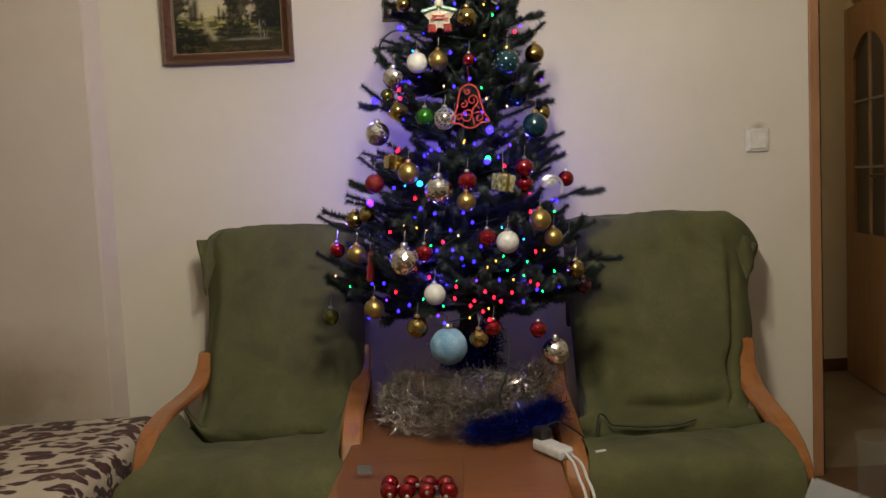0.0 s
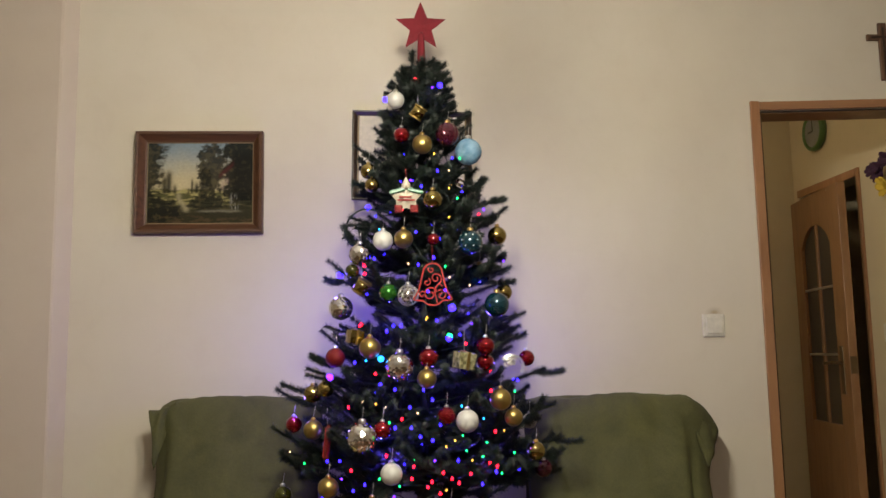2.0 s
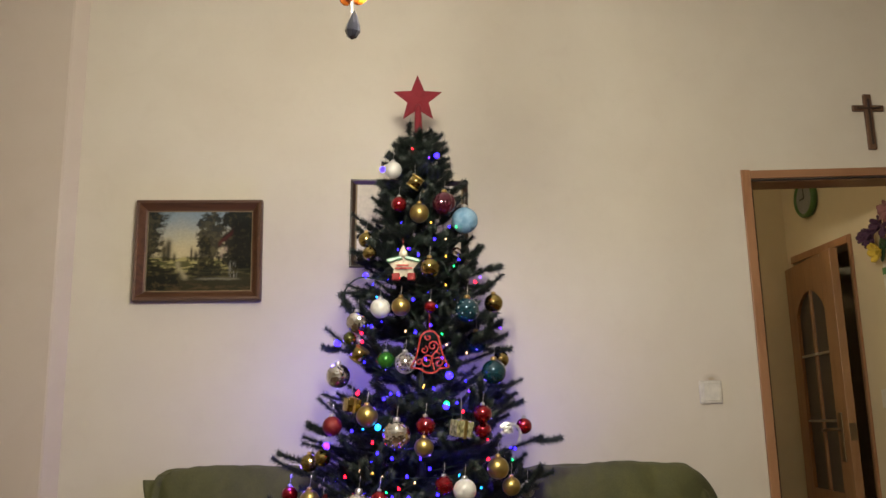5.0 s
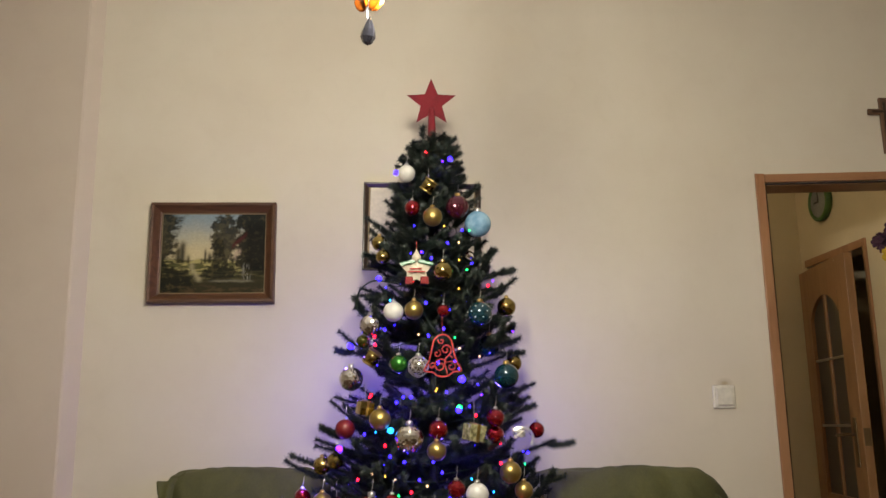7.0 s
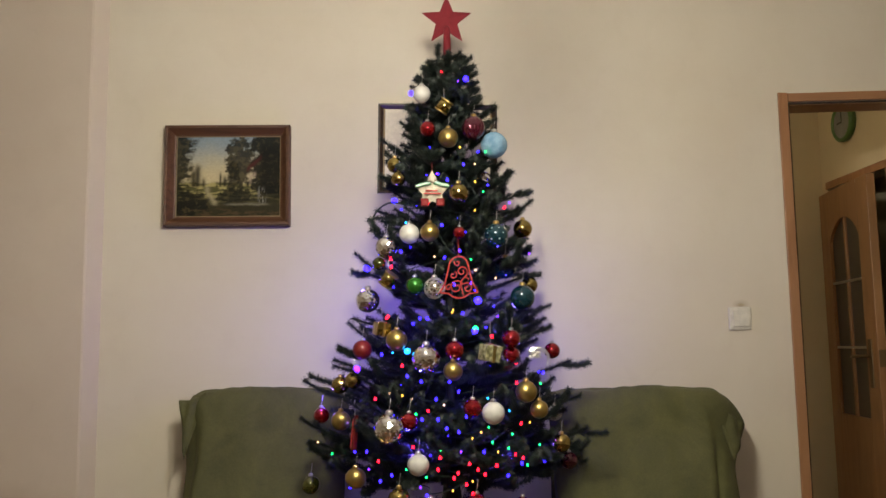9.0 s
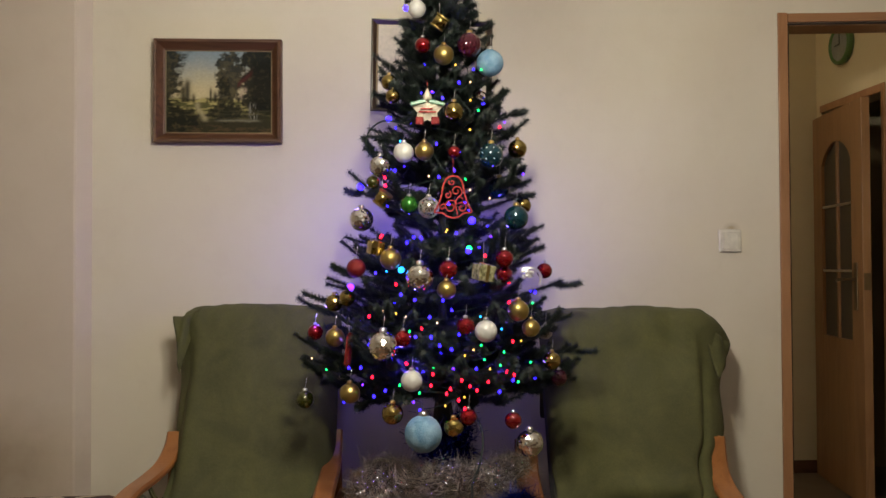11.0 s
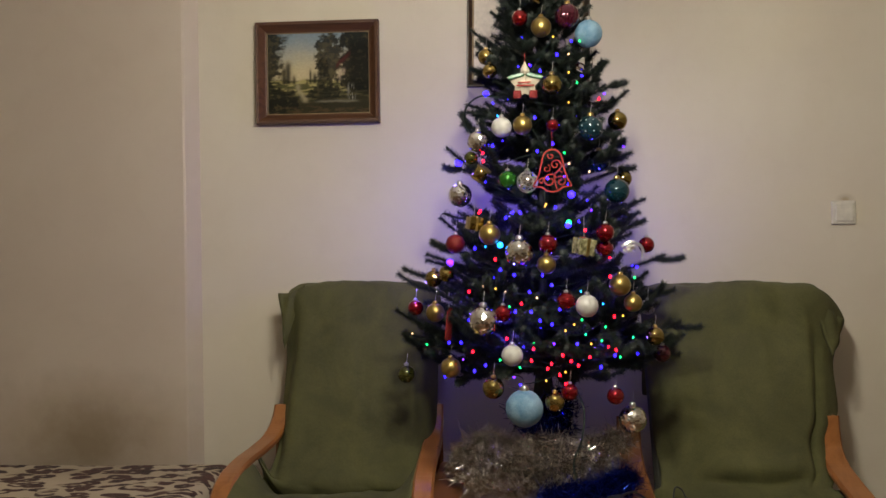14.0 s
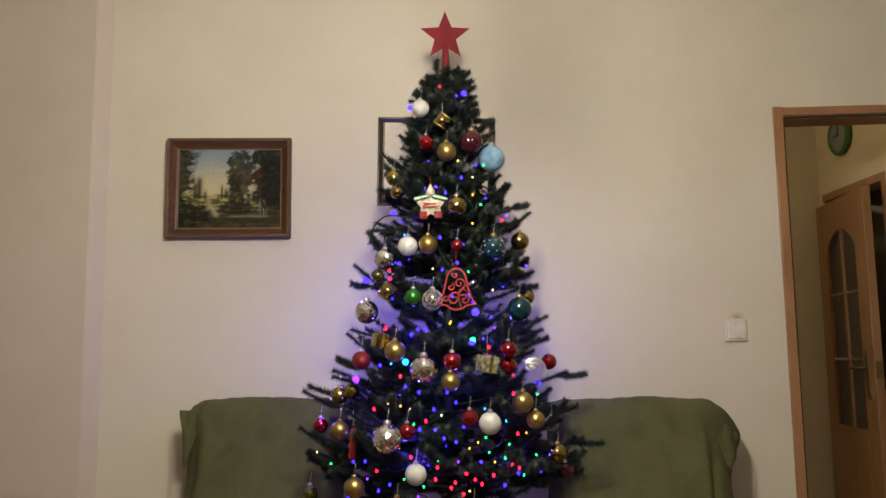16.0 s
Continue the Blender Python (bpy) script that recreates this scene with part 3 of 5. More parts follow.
def landscape(u, v):
    """Colour of the painted landscape; u runs across and v up, both from 0 to 1."""
    def n(fx, fy, o=0.0, d=4):
        return noise.fractal(Vector((u * fx + o, v * fy + o * 1.7, o)), 0.7, 2.0, d)

    def blob(cx, cy, rx, ry, o, rag=0.8, f=15):
        return 1 - soft(0.62, 1.45, ((u - cx) / rx) ** 2 + ((v - cy) / ry) ** 2 + rag * n(f, f, o))

    col = Vector((0.62, 0.52, 0.30)).lerp(Vector((0.27, 0.34, 0.38)), soft(0.48, 1.0, v + 0.05 * n(4, 3, 1)))
    field = Vector((0.10, 0.095, 0.030)).lerp(Vector((0.42, 0.36, 0.13)), soft(-0.25, 0.35, n(5, 22, 3)))
    field = field.lerp(Vector((0.035, 0.030, 0.012)), soft(0.34, 0.12, v))
    col = col.lerp(field, soft(0.44, 0.40, v + 0.02 * n(9, 2, 2)))
    dark, mid = Vector((0.011, 0.011, 0.006)), Vector((0.060, 0.048, 0.018))

    def foliage(o, light=0.35):
        return dark.lerp(mid, soft(-0.15, 0.55, n(17, 15, o) + light - 0.35))

    for cx, top, w in ((0.205, 0.69, 0.030), (0.262, 0.52, 0.018), (0.165, 0.62, 0.03), (0.422, 0.59, 0.012), (0.465, 0.55, 0.022), (0.39, 0.47, 0.010)):
        shape = soft(top, top - 0.10, v) * soft(0.36, 0.39, v)
        col = col.lerp(foliage(cx * 7), 0.9 * shape * math.exp(-((u - cx) / w) ** 2))
    edge = 0.125 + 0.10 * n(8, 11, 4) + 0.04 * soft(0.7, 0.9, v)
    col = col.lerp(foliage(5), 0.95 * soft(edge + 0.055, edge - 0.055, u) * soft(0.26, 0.34, v))
    col = col.lerp(foliage(6, 0.2), 0.95 * blob(0.12, 0.17, 0.20, 0.15, 6))
    col = col.lerp(foliage(7, 0.5), 0.93 * blob(0.605, 0.70, 0.125, 0.33, 7))
    col = col.lerp(foliage(8, 0.3), 0.85 * blob(0.545, 0.50, 0.06, 0.18, 8))
    col = col.lerp(foliage(9, 0.15), 0.97 * soft(0.69, 0.75, u + 0.09 * n(8, 8, 9)) * soft(0.20, 0.30, v))
    col = col.lerp(foliage(10, 0.25), 0.90 * blob(0.56, 0.25, 0.17, 0.11, 10))
    ridge = v - 0.58 - 1.1 * (u - 0.67)
    roof = soft(0.66, 0.69, u) * soft(0.83, 0.80, u) * math.exp(-(ridge / 0.035) ** 2)
    col = col.lerp(Vector((0.10, 0.018, 0.016)), 0.8 * roof)
    for wu, wv, ww, wh in ((0.708, 0.475, 0.014, 0.055), (0.750, 0.525, 0.014, 0.03), (0.725, 0.51, 0.010, 0.03)):
        col = col.lerp(Vector((0.50, 0.38, 0.27)), 0.8 * math.exp(-((u - wu) / ww) ** 2 - ((v - wv) / wh) ** 2))
    col = col * (1 - 0.55 * soft(0.74, 0.84, u + 0.03 * n(9, 9, 18)) * soft(0.12, 0.24, v) * soft(0.98, 0.80, v))
    stream = 0.335 + 0.03 * math.sin(v * 14) + 0.02 * n(4, 16, 11)
    col = col.lerp(Vector((0.40, 0.34, 0.19)), 0.75 * math.exp(-((u - stream) / 0.028) ** 2) * soft(0.12, 0.18, v) * soft(0.42, 0.34, v))
    col = col.lerp(Vector((0.22, 0.20, 0.13)), 0.8 * math.exp(-((v - 0.155 - 0.01 * n(8, 2, 12)) / 0.014) ** 2) * soft(0.42, 0.56, u) * soft(0.92, 0.82, u))
    fall = math.exp(-((u - 0.815 - 0.10 * (0.28 - v)) / 0.030) ** 2) * soft(0.15, 0.2, v) * soft(0.40, 0.30, v)
    col = col.lerp(Vector((0.36, 0.34, 0.28)), 0.85 * fall * soft(-0.2, 0.3, n(40, 9, 13)))
    col = col.lerp(Vector((0.13, 0.075, 0.034)), 0.50 * soft(0.12, 0.05, v + 0.04 * n(8, 4, 14)) * soft(0.0, 0.4, n(9, 20, 15) + 0.05))
    return col * (0.78 + 0.08 * n(40, 40, 16, 2))


def painted_canvas(parent, a, b, nu=210, nv=165):
    verts = [((2 * i / nu - 1) * a, -0.008, (2 * j / nv - 1) * b) for j in range(nv + 1) for i in range(nu + 1)]
    faces = [(j * (nu + 1) + i, j * (nu + 1) + i + 1, (j + 1) * (nu + 1) + i + 1, (j + 1) * (nu + 1) + i) for j in range(nv) for i in range(nu)]
    me = bpy.data.meshes.new("canvas")
    me.from_pydata(verts, [], faces)
    cols = me.color_attributes.new("paint", "FLOAT_COLOR", "POINT")
    flat = []
    for j in range(nv + 1):
        for i in range(nu + 1):
            c = landscape(i / nu, j / nv)
            flat += [max(0, c[0]), max(0, c[1]), max(0, c[2]), 1]
    cols.data.foreach_set("color", flat)
    m, nt, bsdf = nodes_of("oil_paint")
    at = nt.nodes.new("ShaderNodeAttribute")
    at.attribute_name = "paint"
    nt.links.new(at.outputs["Color"], bsdf.inputs["Base Color"])
    bsdf.inputs["Roughness"].default_value = 0.6
    bsdf.inputs["Specular IOR Level"].default_value = 0.15
    bump(nt, bsdf, noise_of(nt, coords(nt), 130, 4), 0.3, 0.002)
    me.materials.append(m)
    ob = new("canvas", me)
    ob.parent = parent
    ob["label"] = "painted landscape canvas"
    return ob


painted_canvas(painting, ca, cb)
empty, ea, eb = picture_frame("pale_picture", "pale cream picture in a thin dark brown frame", -0.156, 0.281, 1.704, 2.037, 0.020, 0.015, FRAME_DARK, 1.0)
part("inner_line", box(-ea, -ea + 0.006, -0.010, -0.004, -eb, eb), GILT, empty, "thin pale gilt slip")
part("inner_line", box(ea - 0.006, ea, -0.010, -0.004, -eb, eb), GILT, empty, "thin pale gilt slip")
part("picture_sheet", box(-ea + 0.006, ea - 0.006, -0.007, -0.002, -eb, eb), PAPER, empty)

cross = thing("wall_cross", "small brown wooden cross with a dark inlay above doorway", "cross", (1.880, 0, 2.275))
part("upright", box(-0.016, 0.016, -0.014, 0, -0.115, 0.115, 0.004), CROSS_WOOD, cross)
part("crossbar", box(-0.064, 0.064, -0.013, -0.001, 0.043, 0.069, 0.004), CROSS_WOOD, cross)
part("inlay", box(-0.005, 0.005, -0.018, -0.014, -0.095, 0.095, 0.002), FRAME_DARK, cross, "dark inlay strip")
part("inlay", box(-0.050, 0.050, -0.017, -0.013, 0.052, 0.060, 0.002), FRAME_DARK, cross, "dark inlay strip")

# ---- armchairs under green throws ----
def armchair(at, width, label, toe=0.0, prof=None, band=0.060, deep=1.0):
    """A low bentwood easy chair: x is its middle, y its back's distance from the wall."""
    ob = thing("armchair", label, "armchair", at, group="armchairs beside the tree")
    prof = prof or [(-0.225, 0.605), (-0.250, 0.56), (-0.31, 0.515), (-0.42, 0.497), (-0.56, 0.490), (-0.685, 0.465), (-0.757, 0.40), (-0.787, 0.29), (-0.795, 0.13), (-0.78, 0.0)]
    w = width / 2
    for sx in (-w, w):
        inward = [toe * q if sx < 0 else 0.0 for q in (0.055, 0.050, 0.035, 0.018, 0.006, 0, 0, 0, 0, 0)]
        path = smooth_path([(sx - math.copysign(q, sx), y, z) for (y, z), q in zip(prof, inward)], 6)
        part("arm", ribbon(path, band, 0.024), ARM_WOOD, ob, "orange-brown bent beech arm")
        rear = smooth_path([(sx, -0.10, 0.0), (sx + inward[2] * 0.6, prof[0][0] + 0.07, 0.25), (sx + inward[1], prof[0][0] + 0.02, 0.50), (sx + inward[0], prof[0][0], prof[0][1])], 4)
        part("rear_leg", ribbon(rear, 0.050, 0.022), ARM_WOOD, ob)
        run = smooth_path([(sx, -0.05, 0.012), (sx, -0.4, 0.012), (sx, -0.77, 0.012)], 4)
        part("runner", ribbon(run, 0.050, 0.022), ARM_WOOD, ob)
    part("seat_frame", box(-w + 0.03, w - 0.03, -0.30 - 0.50 * deep, -0.30, 0.24, 0.30, 0.01), ARM_WOOD, ob)
    seat = box(-w + 0.04, w - 0.04, -0.34 - 0.52 * deep, -0.34, 0.27, 0.325, 0.02)
    part("seat_cushion", seat, CUSHION, ob, "grey-green woven cushion")
    bm = box(-w + 0.08, w - 0.08, -0.03, 0.04, 0, 0.64, 0.03)
    bmesh.ops.transform(bm, matrix=pose(0, -0.33, 0.30, -24, 0, 0), verts=bm.verts)
    part("back_cushion", bm, CUSHION, ob, "grey-green woven cushion")
    return ob


def throw(at, width, xl, xr, seed, top, flare_l, flare_r, curl, deep, sink, fold_at, tuck, label):
    """A heavy plush cover laid over the back and seat, with sagging sides and creases."""
    ribs = [(-0.02, top - 0.38), (-0.03, top - 0.22), (-0.05, top - 0.08), (-0.07, top - 0.02), (-0.105, top), (-0.15, top - 0.008), (-0.185, top - 0.05), (-0.215, top - 0.15), (-0.26, 0.74), (-0.315, 0.62), (-0.375, 0.50), (-0.422, 0.435), (-0.450, 0.400), (-0.450, 0.372), (-0.424, 0.340), (-0.424, 0.305), (-0.458, 0.300), (-0.488, 0.342), (-0.522, 0.380), (-0.60, 0.402), (-0.72, 0.408), (-0.83, 0.400), (-0.90, 0.37), (-0.925, 0.30), (-0.93, 0.20), (-0.925, 0.12)]
    path = smooth_path([(0, y if y > -0.456 else -0.456 + (y + 0.456) * deep, z) for y, z in ribs], 4)
    lip_y = -0.456 - 0.384 * deep
    for p in path:
        p.z -= sink * max(0.0, min(1.0, (0.52 - p.z) / 0.10))
    n, cols = len(path), 46
    seam = next(i for i, p in enumerate(path) if p.y < -0.4545)
    rnd = random.Random(seed)
    off = rnd.uniform(0, 50)
    verts = []
    for i, p in enumerate(path):
        on_back = max(0.0, min(1.0, (p.z - 0.40) / 0.10)) if p.y > -0.47 else 0.0
        front = p.y < -0.09
        d = (path[min(i + 1, n - 1)] - path[max(i - 1, 0)]).normalized()
        nor = Vector((0, -d.z, d.y))
        nor = nor if (nor.y < 0 or nor.z > 0) else -nor
        for j in range(cols + 1):
            u = j / cols
            e = min(u, 1 - u)
            x = xl + (xr - xl) * u
            if p.y < -0.40:
                # between the arms the cover narrows; past their fronts it spreads
                k = max(0.0, min(1.0, (-0.40 - p.y) / 0.08))
                half = width / 2 - 0.045 + (0.045 * (deep - 0.7) / 0.3 + 0.012) * max(0.0, min(1.0, (lip_y + 0.01 - p.y) / 0.05))
                x += (half * (2 * u - 1) - x) * k
            q = Vector((x, p.y, p.z))
            # rounded shoulders at the top of the back
            high = max(0.0, (p.z - (top - 0.16)) / 0.16)
            edge = max(0.0, (0.13 - e) / 0.13)
            q.z -= high * (0.050 if u > 0.5 else 0.022) * edge ** 2
            # sides of the back fold away behind and flare outwards lower down
            if on_back and front:
                q.y += 0.10 * edge ** 2 * on_back
                if u > 0.5 and flare_r > 0.05:
                    q.x -= (0.012 * max(0.0, min(1.0, (0.84 - p.z) / 0.2)) + 0.050 * max(0.0, min(1.0, (0.60 - p.z) / 0.05))) * max(0.0, 2 * u - 1)
                out = flare_r if u > 0.5 else -flare_l
                drop = max(0.0, 1 - abs(p.z - (top - 0.10)) / 0.14)
                q.x += out * edge * (0.25 + 0.75 * drop) * on_back
            elif not on_back:
                # the seat sags between the arms and curls up at its edges, then hangs
                lip = max(0.0, min(1.0, (p.y - lip_y) / 0.36))
                q.z += (0.015 + curl * lip) * edge ** 1.6 if p.y > lip_y - 0.02 else 0.0
                q.x += (0.02 if u > 0.5 else -0.02) * edge
            wr = noise.fractal(Vector((x * 5 + off, p.y * 3, p.z * 2.2)), 0.7, 2.0, 4) * 0.012
            fold = noise.noise(Vector((x * 22 + off, p.z * 1.6, 2.0))) * 0.011 * (edge if on_back else 0.35)
            crease = math.exp(-((i - seam) / 3.5) ** 2) * noise.noise(Vector((x * 9 + off, 1.3, 0.2))) * 0.022
            if on_back and front:
                # the outer strip lies behind a long upright fold
                line = (fold_at + 0.02 * math.sin(9 * p.z) - u) * (1 if fold_at > 0.5 else -1)
                step = max(0.0, min(1.0, 0.5 - line / 0.03))
                q -= nor * (0.030 * step + 0.030 * math.exp(-(line / 0.014) ** 2)) * on_back * max(0.0, min(1.0, (top - 0.05 - p.z) / 0.12))
            q += nor * (wr + fold + crease)
            if tuck and p.y > -0.456 and p.z < 0.60:
                # a bulge above a long sagging tuck near the foot of the back
                sag = p.z - (0.425 + 0.10 * (u - 0.55) ** 2)
                across = math.exp(-((u - 0.50) / 0.28) ** 4)
                q += nor * tuck * across * (0.024 * math.exp(-((sag - 0.035) / 0.03) ** 2) - 0.045 * math.exp(-(sag / 0.010) ** 2))
            q.z += noise.noise(Vector((x * 8 + off, p.y * 8, 3.0))) * 0.006
            verts.append(q)
    holder = thing("throw_cover", label, "throw", at, group="green armchair covers")
    for name, lo, hi in (("back_drape", 0, seam), ("seat_drape", seam, n - 1)):
        rows = verts[lo * (cols + 1):(hi + 1) * (cols + 1)]
        faces = [(i * (cols + 1) + j, i * (cols + 1) + j + 1, (i + 1) * (cols + 1) + j + 1, (i + 1) * (cols + 1) + j) for i in range(hi - lo) for j in range(cols)]
        me = bpy.data.meshes.new(name)
        me.from_pydata([tuple(v) for v in rows], [], faces)
        me.polygons.foreach_set("use_smooth", [True] * len(me.polygons))
        me.materials.append(GREEN)
        ob = new(name, me)
        ob.parent = holder
        so = ob.modifiers.new("thick", "SOLIDIFY")
        so.thickness, so.offset = 0.010, -1
        sub = ob.modifiers.new("round", "SUBSURF")
        sub.levels = sub.render_levels = 1
    return holder


def corner_flap(parent, top, tip, foot, ripple):
    """A loose pointed corner of the throw beside the chair back: three corners, pleated between them."""
    n = 12
    a, b, c = Vector(top), Vector(tip), Vector(foot)
    verts, index = [], {}
    for i in range(n + 1):
        for j in range(n + 1 - i):
            u, v = i / n, j / n
            p = a + (b - a) * u + (c - a) * v
            p.y += ripple * math.sin(9 * u + 4 * v) * (1 - abs(1 - 2 * u)) + 0.006 * noise.noise(p * 30)
            p.z -= 0.012 * math.sin(math.pi * u)
            index[i, j] = len(verts)
            verts.append(p)
    faces = []
    for i in range(n):
        for j in range(n - i):
            faces.append((index[i, j], index[i + 1, j], index[i, j + 1]))
            if j < n - i - 1:
                faces.append((index[i + 1, j], index[i + 1, j + 1], index[i, j + 1]))
    me = bpy.data.meshes.new("corner_fold")
    me.from_pydata([tuple(v) for v in verts], [], faces)
    me.polygons.foreach_set("use_smooth", [True] * len(me.polygons))
    me.materials.append(GREEN)
    ob = new("corner_fold", me)
    ob.parent = parent
    so = ob.modifiers.new("thick", "SOLIDIFY")
    so.thickness = 0.010
    return ob


L_AT, R_AT = (-0.560, 0.02, 0), (0.645, -0.085, 0)
armchair(L_AT, 0.57, "bentwood beech armchair under olive throw beside leopard bed", 1.0)
armchair(R_AT, 0.605, "bentwood beech armchair under olive throw beside the doorway", 0.0,
         [(-0.285, 0.60), (-0.295, 0.55), (-0.315, 0.50), (-0.37, 0.462), (-0.47, 0.432), (-0.59, 0.400), (-0.685, 0.335), (-0.725, 0.23), (-0.735, 0.11), (-0.725, 0.0)], 0.072, 0.7)
left_cover = throw(L_AT, 0.57, -0.225, 0.285, 3, 1.007, 0.03, 0.02, 0.10, 1.0, 0.0, 0.07, 0.0, "olive green plush throw over the armchair beside the bed")
right_cover = throw(R_AT, 0.605, -0.215, 0.360, 8, 0.995, 0.01, 0.075, 0.0, 0.7, 0.022, 0.86, 1.0, "olive green plush throw over the armchair beside doorway")
corner_flap(left_cover, (-0.170, -0.150, 1.012), (-0.250, -0.185, 0.985), (-0.226, -0.215, 0.795), 0.014)
corner_flap(right_cover, (0.300, -0.150, 0.975), (0.412, -0.140, 0.885), (0.345, -0.215, 0.775), 0.018)

# ---- leopard-covered bed ----
bed = thing("low_bed", "low bed with cream and brown leopard print plush cover", "bed", (-1.95, -0.66, 0))
for bx in (-0.85, 0.80):
    for by in (-0.5, 0.5):
        part("leg", box(bx - 0.03, bx + 0.03, by - 0.03, by + 0.03, 0, 0.12, 0.005), FRAME_DARK, bed)
part("base", box(-0.93, 0.93, -0.56, 0.56, 0.12, 0.22, 0.01), FRAME_DARK, bed)
cover = box(-0.96, 0.96, -0.58, 0.585, 0.10, 0.380, 0.05, 4)
bmesh.ops.subdivide_edges(cover, edges=cover.edges[:], cuts=3, use_grid_fill=True)
for v in cover.verts:
    v.co.z += 0.008 * noise.noise(v.co * 4.0) if v.co.z > 0.3 else 0
    v.co.x += 0.008 * noise.noise(v.co * 5.0 + Vector((3, 1, 0)))
part("plush_cover", cover, LEOPARD, bed, "leopard print plush cover", True)

# ---- coffee table that carries the tree ----
TZ = 0.43
table = thing("coffee_table", "orange-brown varnished wooden coffee table under the tree", "table", (0.005, -0.80, 0), turn=-3.0)
part("tabletop", box(-0.285, 0.275, -0.62, 0.52, TZ - 0.028, TZ, 0.008, 3), TABLE_WOOD, table)
part("apron", box(-0.24, 0.23, -0.57, -0.55, TZ - 0.09, TZ - 0.028), TABLE_WOOD, table)
for tx in (-0.24, 0.23):
    for ty in (-0.57, 0.47):
        part("leg", box(tx - 0.022, tx + 0.022, ty - 0.022, ty + 0.022, 0, TZ - 0.028, 0.004), TABLE_WOOD, table)

# ---- small table at the viewer's side, with a cloth and a glass ----
side_table = thing("side_table", "small side table under a pale grey tablecloth", "table")
poly = [(0.449, -1.975), (0.372, -2.105), (0.372, -2.62), (0.72, -2.62)]


def slab(points, z0, z1):
    bm = bmesh.new()
    lo = [bm.verts.new((x, y, z0)) for x, y in points]
    hi = [bm.verts.new((x, y, z1)) for x, y in points]
    bm.faces.new(hi)
    bm.faces.new(lo[::-1])
    k = len(points)
    for i in range(k):
        bm.faces.new((lo[i], lo[(i + 1) % k], hi[(i + 1) % k], hi[i]))
    bmesh.ops.bevel(bm, geom=bm.edges[:], offset=0.006, segments=2, affect="EDGES")
    return bm


part("tabletop", slab(poly, 0.70, 0.733), TABLE_WOOD, side_table)
for lx, ly in ((0.440, -2.10), (0.415, -2.56), (0.635, -2.56)):
    part("leg", box(lx - 0.02, lx + 0.02, ly - 0.02, ly + 0.02, 0, 0.70, 0.004), TABLE_WOOD, side_table)
cloth = part("tablecloth", slab([(x + (0.006 if x > 0.6 else -0.004), y + 0.003) for x, y in poly], 0.734, 0.740), LINEN)
tagged(cloth, "pale grey cotton tablecloth on the small side table", "tablecloth")
tumbler = thing("drinking_glass", "clear empty drinking glass on pale tablecloth", "glass", (0.462, -2.11, 0.741))
part("glass_wall", lathe([(0.023, 0.0), (0.025, 0.004), (0.029, 0.092), (0.0278, 0.093), (0.023, 0.010), (0.002, 0.010)], 28), GLASS, tumbler, smooth=True)

# ---- chandelier ----
CH = Vector((0.116, -1.95, 0))
lamp = thing("chandelier", "lit brass chandelier with opal glass shades and hanging crystals", "chandelier", (CH.x, CH.y, 0))
LOW = -0.215
part("canopy", lathe([(0.06, 3.02), (0.065, 3.05), (0.065, 3.08)], 24), BRASS, lamp, smooth=True)
part("rod", cyl(0.008, 0.008, 2.42 + LOW, 3.03, 10), BRASS, lamp)
part("body", lathe([(0.004, 2.20 + LOW), (0.022, 2.22 + LOW), (0.034, 2.26 + LOW), (0.020, 2.30 + LOW), (0.040, 2.35 + LOW), (0.018, 2.42 + LOW), (0.008, 2.44 + LOW)], 20), BRASS, lamp, smooth=True)
SHADE = [(0.020, -0.03), (0.032, -0.040), (0.043, -0.062), (0.047, -0.095), (0.047, -0.120), (0.044, -0.136), (0.036, -0.141), (0.010, -0.143)]
for k, (ax, ay, az) in enumerate(((-0.048, 0.200, 2.022), (-0.140, -0.155, 1.985), (0.204, -0.010, 2.022))):
    tip = Vector((ax, ay, az))
    mid = Vector((ax * 0.55, ay * 0.55, 2.33 + LOW))
    part("lamp_arm", tube(smooth_path([(0, 0, 2.30 + LOW), mid, tip], 8), 0.007, 8), BRASS, lamp, smooth=True)
    m = Matrix.Translation(tip) @ pose(0, 0, 0, 0, 9 if k == 0 else -6, 30 * k)
    part("lamp_holder", lathe([(0.016, -0.035), (0.018, -0.01), (0.012, 0.01)], 14, m), BRASS, lamp, smooth=True)
    # unseen third arm, added to complete the set; left unlit to balance the light
    part("shade", lathe(SHADE, 28, m), OPAL if k == 2 else LAMP_GLOW, lamp, "unlit opal glass shade" if k == 2 else "glowing white opal glass shade", True)
# amber glass petals and a smoky drop, hung from the arm nearest the tree
drop = Vector((-0.198, 0.20, 0))
DZ = -0.163
part("drop_chain", tube([(0.0, 0.02, 2.31 + LOW), (drop.x * 0.8, drop.y * 0.9, 2.24 + LOW), (drop.x, drop.y, 2.06 + DZ), (drop.x, drop.y, 1.985 + DZ)], 0.0011, 5), STEEL, lamp)
part("candle_tube", cyl(0.0055, 0.0055, 2.024 + DZ, 2.10 + DZ, 10, Matrix.Translation((drop.x + 0.006, drop.y, 0))), WHITE_PLASTIC, lamp, "thin white candle tube")
for a in (20, 140, 260, 330):
    bm = bmesh.new()
    m = Matrix.Translation((drop.x, drop.y, 2.016 + DZ)) @ pose(0, 0, 0, 0, 0, a) @ Matrix.Translation((0.016, 0, 0)) @ pose(0, 0, 0, 0, 35, 0) @ Matrix.Diagonal((0.011, 0.004, 0.019, 1))
    bmesh.ops.create_icosphere(bm, subdivisions=2, radius=1, matrix=m)
    part("amber_petal", bm, AMBER, lamp, "amber glass petal", True)
